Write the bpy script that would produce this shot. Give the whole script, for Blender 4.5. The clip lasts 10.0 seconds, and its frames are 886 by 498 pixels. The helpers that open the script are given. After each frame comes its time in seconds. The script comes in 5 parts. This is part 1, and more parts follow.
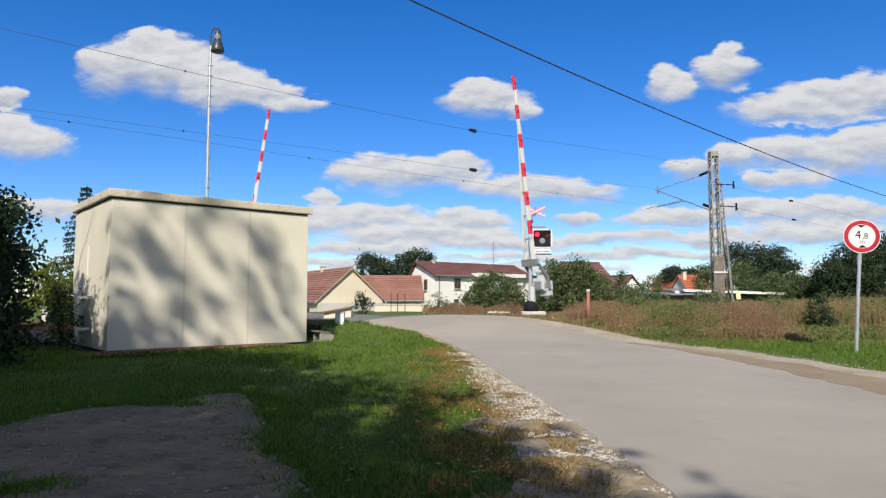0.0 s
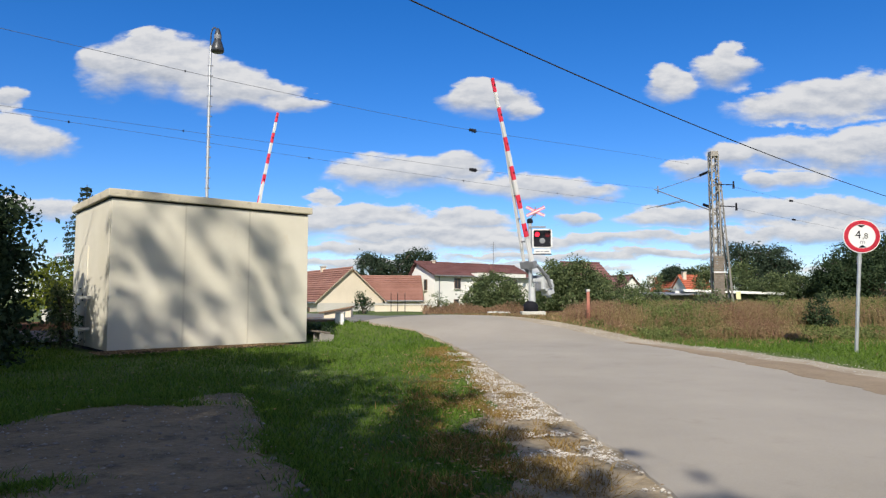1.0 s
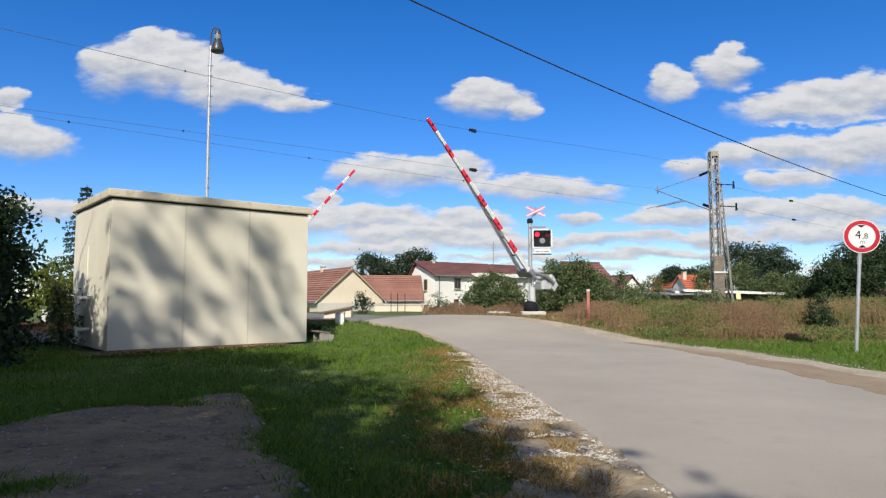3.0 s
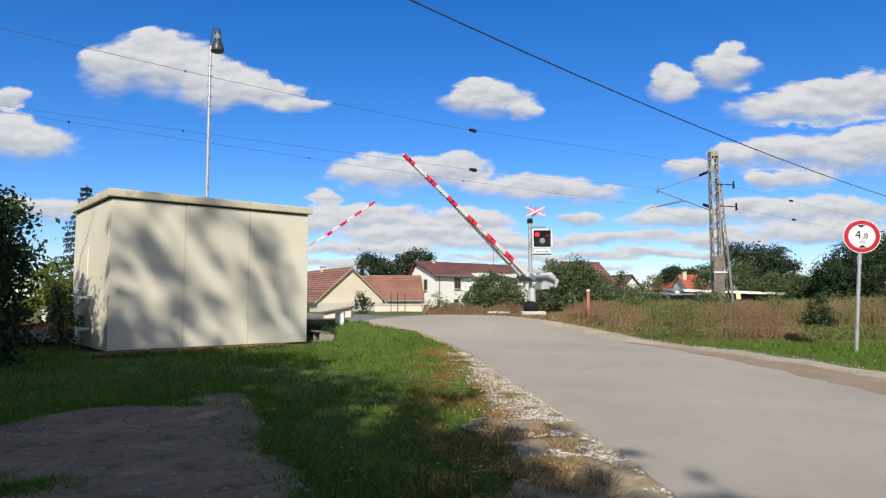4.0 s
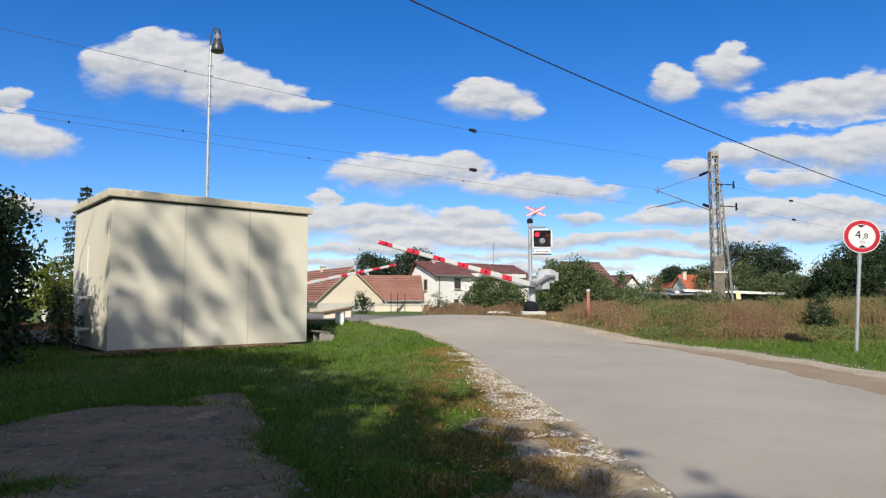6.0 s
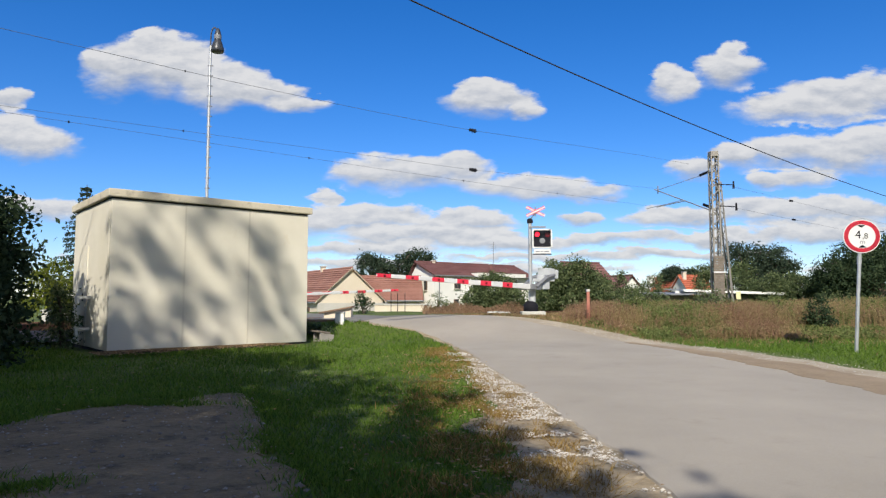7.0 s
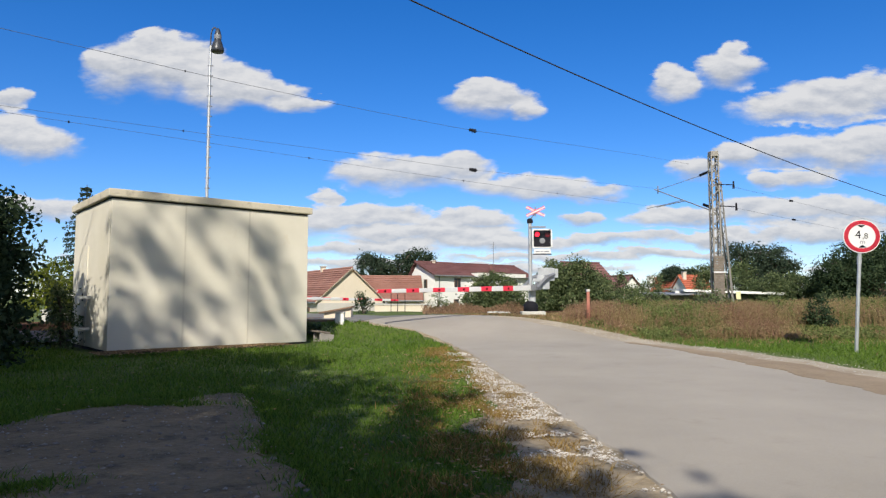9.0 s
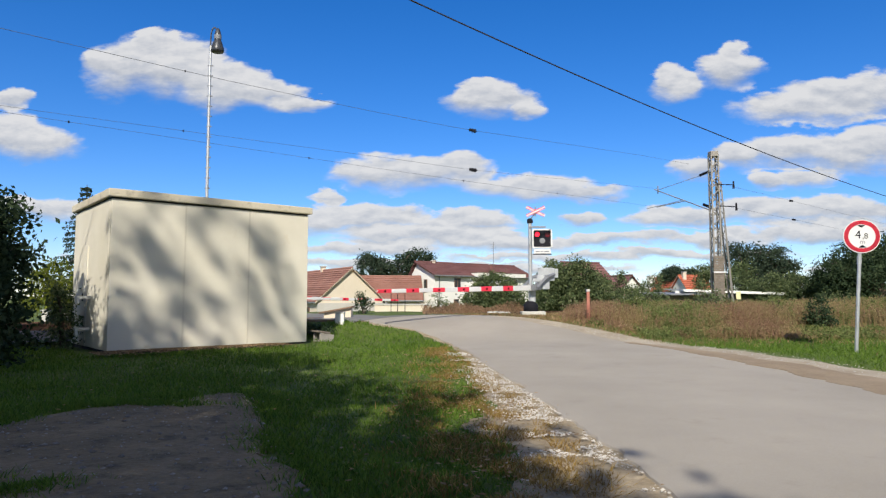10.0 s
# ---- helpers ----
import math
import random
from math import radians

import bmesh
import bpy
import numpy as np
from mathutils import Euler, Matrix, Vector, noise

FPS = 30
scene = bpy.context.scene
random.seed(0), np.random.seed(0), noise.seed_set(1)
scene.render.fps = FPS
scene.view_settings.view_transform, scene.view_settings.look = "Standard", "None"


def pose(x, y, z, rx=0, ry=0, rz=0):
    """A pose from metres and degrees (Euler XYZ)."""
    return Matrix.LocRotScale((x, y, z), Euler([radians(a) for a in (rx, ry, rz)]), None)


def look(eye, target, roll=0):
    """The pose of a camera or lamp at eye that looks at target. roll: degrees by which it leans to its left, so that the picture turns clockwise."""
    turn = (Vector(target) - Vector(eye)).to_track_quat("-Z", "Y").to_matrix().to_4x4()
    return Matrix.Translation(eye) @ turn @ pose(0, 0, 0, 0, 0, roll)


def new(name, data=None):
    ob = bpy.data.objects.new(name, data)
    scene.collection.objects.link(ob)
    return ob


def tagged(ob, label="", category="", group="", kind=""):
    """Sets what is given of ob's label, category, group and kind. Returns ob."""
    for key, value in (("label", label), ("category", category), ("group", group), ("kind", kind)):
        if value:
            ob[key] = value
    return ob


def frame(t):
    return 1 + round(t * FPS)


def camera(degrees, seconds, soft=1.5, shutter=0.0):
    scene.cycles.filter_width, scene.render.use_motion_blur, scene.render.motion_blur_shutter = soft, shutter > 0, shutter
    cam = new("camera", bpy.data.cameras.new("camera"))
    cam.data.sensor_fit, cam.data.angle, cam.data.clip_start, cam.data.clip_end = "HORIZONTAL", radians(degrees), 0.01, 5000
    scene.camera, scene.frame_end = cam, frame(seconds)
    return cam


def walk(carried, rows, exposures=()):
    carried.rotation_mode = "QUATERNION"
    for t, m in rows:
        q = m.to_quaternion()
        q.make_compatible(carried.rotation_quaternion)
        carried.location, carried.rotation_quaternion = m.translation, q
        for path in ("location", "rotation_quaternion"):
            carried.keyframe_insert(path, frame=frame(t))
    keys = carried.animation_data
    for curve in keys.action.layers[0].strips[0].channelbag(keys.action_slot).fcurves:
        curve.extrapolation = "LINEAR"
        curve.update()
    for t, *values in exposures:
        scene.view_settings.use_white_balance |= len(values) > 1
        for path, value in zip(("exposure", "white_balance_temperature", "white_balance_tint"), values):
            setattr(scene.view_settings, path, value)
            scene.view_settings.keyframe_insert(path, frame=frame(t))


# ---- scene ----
cam = camera(68.57, 10.0, soft=1.3)
EYE = (0.0, 0.0, 1.05)
walk(cam, [(0.0, pose(*EYE, 94.277)), (10.0, pose(*EYE, 94.277))])

# ---- sky, sun, exposure ----
TO_SUN = Vector((-0.077, -0.797, 0.60)).normalized()
scene.view_settings.exposure = 0.2
world = bpy.data.worlds.new("world")
scene.world = world
world.use_nodes = True
wn = world.node_tree
sky = wn.nodes.new("ShaderNodeTexSky")
sky.sky_type = "NISHITA"
sky.sun_disc = False
sky.sun_elevation = math.asin(TO_SUN.z)
sky.sun_rotation = math.atan2(TO_SUN.x, TO_SUN.y) % (2 * math.pi)
sky.air_density, sky.dust_density, sky.ozone_density = 1.0, 0.0, 3.0
tint = wn.nodes.new("ShaderNodeHueSaturation")
tint.inputs["Saturation"].default_value = 1.24
cool = wn.nodes.new("ShaderNodeMix")
cool.data_type, cool.blend_type = "RGBA", "MULTIPLY"
cool.inputs[0].default_value = 1.0
cool.inputs[7].default_value = (0.86, 0.93, 1.20, 1)
wn.links.new(sky.outputs[0], cool.inputs[6])
wn.links.new(cool.outputs[2], tint.inputs["Color"])
# rest of the sky, over and behind the viewer: unseen clouds neutralising blue fill
way = wn.nodes.new("ShaderNodeTexCoord")
puffs = wn.nodes.new("ShaderNodeTexNoise")
puffs.inputs["Scale"].default_value, puffs.inputs["Detail"].default_value = 3.2, 7
wn.links.new(way.outputs["Generated"], puffs.inputs["Vector"])
where = wn.nodes.new("ShaderNodeSeparateXYZ")
wn.links.new(way.outputs["Generated"], where.inputs[0])
cover = wn.nodes.new("ShaderNodeMapRange")
cover.interpolation_type = "SMOOTHSTEP"
for k, val in ((1, 0.42), (2, 0.54), (3, 0.0), (4, 0.9)):
    cover.inputs[k].default_value = val
wn.links.new(puffs.outputs["Fac"], cover.inputs[0])
rear = wn.nodes.new("ShaderNodeMapRange")
rear.interpolation_type = "SMOOTHSTEP"
for k, val in ((1, 0.62), (2, 0.40), (3, 0.0), (4, 1.0)):
    rear.inputs[k].default_value = val
wn.links.new(where.outputs[1], rear.inputs[0])
both = wn.nodes.new("ShaderNodeMath")
both.operation = "MULTIPLY"
wn.links.new(cover.outputs[0], both.inputs[0])
wn.links.new(rear.outputs[0], both.inputs[1])
cloud_fill = wn.nodes.new("ShaderNodeMix")
cloud_fill.data_type = "RGBA"
cloud_fill.inputs[7].default_value = (3.7, 3.55, 3.3, 1)
wn.links.new(both.outputs[0], cloud_fill.inputs[0])
wn.links.new(tint.outputs[0], cloud_fill.inputs[6])
wn.links.new(cloud_fill.outputs[2], wn.nodes["Background"].inputs[0])
wn.nodes["Background"].inputs[1].default_value = 0.105
sun = new("sun", bpy.data.lights.new("sun", "SUN"))
sun.data.energy, sun.data.angle, sun.data.color = 4.7, radians(0.7), (1.0, 0.93, 0.80)
sun.matrix_world = look(TO_SUN * 60, (0, 0, 0))

# ---- directions of the railway: T along it, N across it and away ----
TURN = 40.35
T = Vector((math.cos(radians(TURN)), math.sin(radians(TURN)), 0))
N = Vector((-T.y, T.x, 0))


# ---- materials ----
def link(nt, a, b):
    nt.links.new(a, b)


def material(name):
    m = bpy.data.materials.new(name)
    m.use_nodes = True
    return m, m.node_tree, m.node_tree.nodes["Principled BSDF"]


def noise_node(nt, scale, detail=5.0, rough=0.6, vec=None):
    n = nt.nodes.new("ShaderNodeTexNoise")
    n.inputs["Scale"].default_value, n.inputs["Detail"].default_value = scale, detail
    n.inputs["Roughness"].default_value = rough
    if vec is not None:
        link(nt, vec, n.inputs["Vector"])
    return n.outputs["Fac"]


def ramp(nt, fac, stops):
    r = nt.nodes.new("ShaderNodeValToRGB")
    e = r.color_ramp.elements
    while len(e) < len(stops):
        e.new(0.5)
    for k, (p, c) in zip(e, stops):
        k.position, k.color = p, (*c, 1)
    link(nt, fac, r.inputs[0])
    return r.outputs[0]


def mixed(nt, a, b, fac, mode="MIX"):
    n = nt.nodes.new("ShaderNodeMix")
    n.data_type, n.blend_type = "RGBA", mode
    for sock, v in ((n.inputs[6], a), (n.inputs[7], b), (n.inputs[0], fac)):
        if hasattr(v, "is_linked"):
            link(nt, v, sock)
        elif isinstance(v, tuple):
            sock.default_value = (*v, 1)
        else:
            sock.default_value = v
    return n.outputs[2]


def calc(nt, op, a, b=0.0, c=0.0):
    n = nt.nodes.new("ShaderNodeMath")
    n.operation = op
    for sock, v in zip(n.inputs, (a, b, c)):
        if hasattr(v, "is_linked"):
            link(nt, v, sock)
        else:
            sock.default_value = v
    return n.outputs[0]


def bumped(nt, bsdf, height, strength, distance):
    b = nt.nodes.new("ShaderNodeBump")
    b.inputs["Strength"].default_value, b.inputs["Distance"].default_value = strength, distance
    link(nt, height, b.inputs["Height"])
    link(nt, b.outputs[0], bsdf.inputs["Normal"])


def surface(name, dark, light, coarse=1.5, fine=40.0, rough=0.7, metal=0.0, bump=0.3, depth=0.004, stain=None, stain_at=0.62, each=0.0):
    """A solid surface: two tones at two scales, optional stains, fine relief."""
    m, nt, b = material(name)
    co = nt.nodes.new("ShaderNodeTexCoord").outputs["Object"]
    big, small = noise_node(nt, coarse, 6, 0.6, co), noise_node(nt, fine, 4, 0.6, co)
    f = calc(nt, "ADD", calc(nt, "MULTIPLY", big, 0.62), calc(nt, "MULTIPLY", small, 0.38))
    if each:
        r = nt.nodes.new("ShaderNodeObjectInfo").outputs["Random"]
        f = calc(nt, "ADD", f, calc(nt, "MULTIPLY", calc(nt, "SUBTRACT", r, 0.5), each))
    col = ramp(nt, f, [(0.33, dark), (0.67, light)])
    if stain:
        s = noise_node(nt, coarse * 2.7, 8, 0.7, co)
        mask = calc(nt, "SMOOTH_MAX", 0.0, calc(nt, "MULTIPLY", calc(nt, "SUBTRACT", s, stain_at), 5.0), 0.1)
        col = mixed(nt, col, stain, calc(nt, "MINIMUM", mask, 0.85))
    link(nt, col, b.inputs["Base Color"])
    b.inputs["Metallic"].default_value = metal
    link(nt, calc(nt, "ADD", rough - 0.1, calc(nt, "MULTIPLY", small, 0.2)), b.inputs["Roughness"])
    if bump:
        bumped(nt, b, small, bump, depth)
    return m


def leafy(name, dark, mid, light, through_light=0.25, rough=0.8):
    """Leaves or blades: each island has its own tone."""
    m, nt, b = material(name)
    r = nt.nodes.new("ShaderNodeNewGeometry").outputs["Random Per Island"]
    co = nt.nodes.new("ShaderNodeTexCoord").outputs["Object"]
    f = calc(nt, "ADD", calc(nt, "MULTIPLY", r, 0.6), calc(nt, "MULTIPLY", noise_node(nt, 0.8, 3, 0.6, co), 0.4))
    col = ramp(nt, f, [(0.12, dark), (0.5, mid), (0.88, light)])
    link(nt, col, b.inputs["Base Color"])
    b.inputs["Roughness"].default_value = rough
    b.inputs["Specular IOR Level"].default_value = 0.2
    tr = nt.nodes.new("ShaderNodeBsdfTranslucent")
    link(nt, col, tr.inputs[0])
    mx = nt.nodes.new("ShaderNodeMixShader")
    mx.inputs[0].default_value = through_light
    link(nt, b.outputs[0], mx.inputs[1])
    link(nt, tr.outputs[0], mx.inputs[2])
    link(nt, mx.outputs[0], nt.nodes["Material Output"].inputs[0])
    return m


def glowing(name, colour, strength):
    m, nt, b = material(name)
    b.inputs["Base Color"].default_value = (*colour, 1)
    b.inputs["Emission Color"].default_value = (*colour, 1)
    b.inputs["Emission Strength"].default_value = strength
    return m


HUT_WALL = surface("hut_render", (0.62, 0.58, 0.47), (0.75, 0.71, 0.60), 0.9, 55, 0.8, stain=(0.56, 0.48, 0.33), stain_at=0.60)
HUT_ROOF = surface("hut_roof_slab", (0.50, 0.45, 0.34), (0.66, 0.60, 0.47), 1.6, 60, 0.85, stain=(0.22, 0.19, 0.14), stain_at=0.56)
# near black: stands in for shade under the roof slab; also the plinth's colour
DARK_RECESS = surface("dark_recess", (0.025, 0.022, 0.02), (0.05, 0.045, 0.04), 3, 60, 0.9)
JOINT = surface("panel_joint", (0.55, 0.51, 0.41), (0.66, 0.62, 0.51), 3, 60, 0.8)
GALV = surface("galvanised_steel", (0.38, 0.40, 0.42), (0.62, 0.64, 0.66), 3, 70, 0.45, 0.6, 0.1)
GREY_BOX = surface("light_grey_paint", (0.46, 0.48, 0.50), (0.62, 0.64, 0.65), 3, 60, 0.5, 0.0, 0.1)
MID_GREY = surface("mid_grey_paint", (0.16, 0.17, 0.19), (0.27, 0.28, 0.30), 3, 60, 0.5, 0.1, 0.1)
BLACK = surface("black_paint", (0.008, 0.009, 0.013), (0.02, 0.02, 0.026), 4, 60, 0.75, 0.0, 0.1)
BLACK.node_tree.nodes["Principled BSDF"].inputs["Specular IOR Level"].default_value = 0.15
WHITE = surface("white_paint", (0.62, 0.63, 0.64), (0.74, 0.74, 0.74), 2, 40, 0.4, 0.0, 0.05)
RED = surface("red_reflective", (0.68, 0.024, 0.055), (0.80, 0.048, 0.095), 2, 40, 0.4, 0.0, 0.05)
DARK_RED = surface("dark_red_lens", (0.10, 0.008, 0.012), (0.16, 0.012, 0.016), 4, 40, 0.2, 0.0, 0.05)
CONCRETE = surface("concrete", (0.42, 0.41, 0.38), (0.60, 0.59, 0.55), 2, 50, 0.85, stain=(0.25, 0.24, 0.21), stain_at=0.62)
MAST_CONCRETE = surface("weathered_mast", (0.22, 0.205, 0.185), (0.38, 0.355, 0.32), 3, 50, 0.85, stain=(0.16, 0.13, 0.10), stain_at=0.58)
LAMP_GREEN = surface("dark_grey_enamel", (0.03, 0.035, 0.045), (0.07, 0.075, 0.085), 4, 60, 0.4, 0.2, 0.1)
CABLE = surface("black_cable", (0.02, 0.02, 0.025), (0.04, 0.04, 0.05), 4, 60, 0.6, 0.0, 0.1)
WIRE = surface("oxidised_copper_wire", (0.07, 0.075, 0.09), (0.13, 0.135, 0.15), 4, 60, 0.6, 0.3, 0.1)
ASPHALT = surface("worn_asphalt", (0.30, 0.27, 0.225), (0.405, 0.365, 0.31), 0.5, 90, 0.88, 0.0, 0.6, 0.006, stain=(0.265, 0.235, 0.195), stain_at=0.58)
CROSSING = surface("crossing_asphalt", (0.14, 0.135, 0.125), (0.22, 0.21, 0.195), 0.8, 70, 0.85, 0.0, 0.5)
GRAVEL_BED = surface("dusty_gravel_shoulder", (0.28, 0.23, 0.165), (0.46, 0.40, 0.31), 1.3, 28, 0.95, 0.0, 0.8, 0.015, stain=(0.19, 0.14, 0.085), stain_at=0.60)
VERGE = surface("littered_gravel_verge", (0.19, 0.135, 0.070), (0.46, 0.385, 0.27), 2.2, 26, 0.95, 0.0, 1.0, 0.02, stain=(0.13, 0.085, 0.030), stain_at=0.57)
MUD = surface("brown_road_dirt", (0.20, 0.145, 0.09), (0.34, 0.265, 0.18), 1.2, 25, 0.95, 0.0, 0.7, 0.012, stain=(0.33, 0.27, 0.20), stain_at=0.60)
DIRT = surface("bare_grey_dirt", (0.125, 0.092, 0.052), (0.275, 0.212, 0.125), 1.6, 20, 0.95, 0.0, 1.0, 0.03, stain=(0.05, 0.042, 0.025), stain_at=0.52)
STONE = surface("pale_stones", (0.34, 0.31, 0.27), (0.72, 0.68, 0.62), 6, 60, 0.9, 0.0, 0.3)
BALLAST = surface("ballast", (0.12, 0.10, 0.09), (0.27, 0.24, 0.21), 8, 60, 0.95, 0.0, 0.8, 0.02)
RUST = surface("rusty_rail", (0.10, 0.05, 0.03), (0.22, 0.13, 0.09), 4, 60, 0.6, 0.5)
BROWN_WOOD = surface("brown_wood", (0.15, 0.095, 0.06), (0.29, 0.195, 0.13), 3, 40, 0.9, 0.0, 0.4)
OLD_WOOD = surface("old_grey_wood", (0.12, 0.10, 0.08), (0.26, 0.22, 0.18), 3, 40, 0.9, 0.0, 0.4)
CREAM = surface("cream_render", (0.60, 0.52, 0.41), (0.73, 0.645, 0.52), 0.5, 12, 0.9, 0.0, 0.2)
GREY_WALL = surface("grey_render", (0.44, 0.42, 0.38), (0.56, 0.54, 0.50), 0.5, 12, 0.9, 0.0, 0.2)
HOUSE_WHITE = surface("white_render", (0.72, 0.71, 0.68), (0.84, 0.83, 0.80), 0.4, 12, 0.9, 0.0, 0.2)
TILE_RED = surface("red_brown_roof_tile", (0.24, 0.112, 0.084), (0.36, 0.188, 0.145), 0.8, 9, 0.8, 0.0, 0.5, 0.02, each=0.25)
TILE_DARK = surface("dark_maroon_roof", (0.145, 0.062, 0.060), (0.235, 0.112, 0.105), 0.7, 9, 0.8, 0.0, 0.5, 0.02, each=0.25)
TILE_ORANGE = surface("orange_roof_tile", (0.34, 0.085, 0.045), (0.48, 0.145, 0.08), 0.7, 9, 0.8, 0.0, 0.4, 0.02, each=0.25)
TRIM = surface("pale_fascia", (0.62, 0.60, 0.56), (0.74, 0.72, 0.68), 1, 30, 0.7)
BROWN_TRIM = surface("brown_fascia", (0.10, 0.05, 0.04), (0.18, 0.09, 0.07), 1, 30, 0.7)
GLASS = surface("dark_window_glass", (0.02, 0.022, 0.026), (0.05, 0.055, 0.06), 1, 4, 0.12, 0.0, 0.0)
FRAME = surface("brown_window_frame", (0.10, 0.06, 0.04), (0.17, 0.10, 0.07), 2, 30, 0.6)
SHED_ROOF = surface("grey_sheet_roof", (0.40, 0.42, 0.42), (0.62, 0.63, 0.62), 0.4, 10, 0.6, 0.1)
BARK = surface("bark", (0.055, 0.042, 0.03), (0.13, 0.10, 0.075), 4, 25, 0.95, 0.0, 1.0, 0.02)
LEAF = leafy("leaf_green", (0.042, 0.066, 0.028), (0.105, 0.145, 0.062), (0.24, 0.27, 0.125))
# dark foliage, deepened further to stand in for shade on the hut-side tree
LEAF_DARK = leafy("leaf_dark_green_shade", (0.018, 0.036, 0.017), (0.040, 0.068, 0.032), (0.085, 0.120, 0.055))
LEAF_YELLOW = leafy("leaf_yellow_green", (0.084, 0.108, 0.014), (0.156, 0.192, 0.026), (0.252, 0.276, 0.042), 0.35)
NEEDLE = leafy("spruce_needles", (0.02, 0.04, 0.03), (0.04, 0.07, 0.052), (0.075, 0.11, 0.085), 0.1)
WEED = leafy("dry_weeds", (0.156, 0.102, 0.054), (0.312, 0.204, 0.114), (0.480, 0.348, 0.192), 0.3)
WEED_RED = leafy("reddish_weeds", (0.22, 0.125, 0.080), (0.31, 0.190, 0.120), (0.41, 0.275, 0.175), 0.35)
STRAW = leafy("straw_grass", (0.24, 0.175, 0.085), (0.33, 0.25, 0.125), (0.43, 0.335, 0.18), 0.35)
MOSS = leafy("rusty_verge_grass", (0.16, 0.095, 0.03), (0.30, 0.195, 0.06), (0.44, 0.32, 0.12), 0.3)
# dark leaves tinted bluer, putting distant haze into their colour
LEAF_FAR = leafy("far_haze_tinted_leaves", (0.020, 0.036, 0.024), (0.042, 0.066, 0.042), (0.080, 0.108, 0.066), 0.2)
WEED_GREEN = leafy("green_weeds", (0.105, 0.140, 0.042), (0.165, 0.205, 0.066), (0.26, 0.28, 0.11), 0.35)
BLADE = leafy("grass_blades", (0.048, 0.094, 0.012), (0.104, 0.190, 0.024), (0.19, 0.275, 0.045), 0.3)
RED_GLOW = glowing("lit_red_lamp", (1.0, 0.02, 0.05), 1.6)


# ---- mesh helpers ----
def bm_box(bm, c, s, m=None):
    """A box at c of size s, turned by m."""
    r = bmesh.ops.create_cube(bm, size=1.0)
    bmesh.ops.scale(bm, vec=s, verts=r["verts"])
    bmesh.ops.translate(bm, vec=c, verts=r["verts"])
    if m is not None:
        bmesh.ops.transform(bm, matrix=m, verts=r["verts"])
    return r["verts"]


def box(c, s, bevel=0.0, m=None):
    bm = bmesh.new()
    bm_box(bm, c, s, m)
    if bevel:
        bmesh.ops.bevel(bm, geom=bm.edges[:], offset=bevel, segments=2, affect="EDGES", profile=0.6)
    return bm


def bm_rod(bm, a, b, r0, r1=None, seg=10):
    """A round rod from a to b."""
    a, b = Vector(a), Vector(b)
    r1 = r0 if r1 is None else r1
    turn = (b - a).to_track_quat("Z", "Y").to_matrix().to_4x4()
    bmesh.ops.create_cone(bm, cap_ends=True, segments=seg, radius1=r0, radius2=r1, depth=(b - a).length,
                          matrix=Matrix.Translation((a + b) / 2) @ turn)


def rod(a, b, r0, r1=None, seg=10):
    bm = bmesh.new()
    bm_rod(bm, a, b, r0, r1, seg)
    return bm


def lathe(profile, seg=20):
    """Turns (radius, height) pairs about z."""
    bm = bmesh.new()
    rings = []
    for r, z in profile:
        rings.append([bm.verts.new((r * math.cos(2 * math.pi * i / seg), r * math.sin(2 * math.pi * i / seg), z)) for i in range(seg)])
    for lo, hi in zip(rings, rings[1:]):
        for i in range(seg):
            bm.faces.new((lo[i], lo[(i + 1) % seg], hi[(i + 1) % seg], hi[i]))
    bm.faces.new(rings[0][::-1])
    bm.faces.new(rings[-1])
    return bm


def prism(outline, depth):
    """A polygon in x and z, drawn out along y."""
    bm = bmesh.new()
    a = [bm.verts.new((x, 0, z)) for x, z in outline]
    b = [bm.verts.new((x, depth, z)) for x, z in outline]
    bm.faces.new(a)
    bm.faces.new(b[::-1])
    for i in range(len(a)):
        j = (i + 1) % len(a)
        bm.faces.new((a[j], a[i], b[i], b[j]))
    bmesh.ops.recalc_face_normals(bm, faces=bm.faces[:])
    return bm


def mesh_of(name, bm, mat, smooth=False):
    me = bpy.data.meshes.new(name)
    bm.to_mesh(me)
    bm.free()
    me.materials.append(mat)
    if smooth:
        me.shade_smooth()
    return me


def part(name, bm, mat, parent, label="", smooth=False, m=None):
    ob = new(name, bm if isinstance(bm, bpy.types.Mesh) else mesh_of(name, bm, mat, smooth))
    ob.parent = parent
    if m is not None:
        ob.matrix_basis = m
    return tagged(ob, label)


def thing(name, m, label, category, group="", kind=""):
    ob = new(name)
    ob.empty_display_size = 0.2
    ob.matrix_basis = m
    return tagged(ob, label, category, group, kind)


def sheet(name, verts, faces, mat):
    me = bpy.data.meshes.new(name)
    me.from_pydata([tuple(v) for v in verts], [], [tuple(f) for f in faces])
    me.materials.append(mat)
    me.update()
    return me


def letters(name, text, size, mat, parent, m, label=""):
    """Flat raised lettering from the built-in font."""
    cu = bpy.data.curves.new(name, "FONT")
    cu.body, cu.size, cu.extrude, cu.align_x, cu.align_y = text, size, 0.001, "CENTER", "CENTER"
    tmp = new(name, cu)
    bpy.context.view_layer.update()
    me = bpy.data.meshes.new_from_object(tmp.evaluated_get(bpy.context.evaluated_depsgraph_get()))
    bpy.data.objects.remove(tmp)
    me.materials.clear()
    me.materials.append(mat)
    return part(name, me, mat, parent, label, m=m)


# ---- ground ----
def step(t):
    t = min(1.0, max(0.0, t))
    return t * t * (3 - 2 * t)


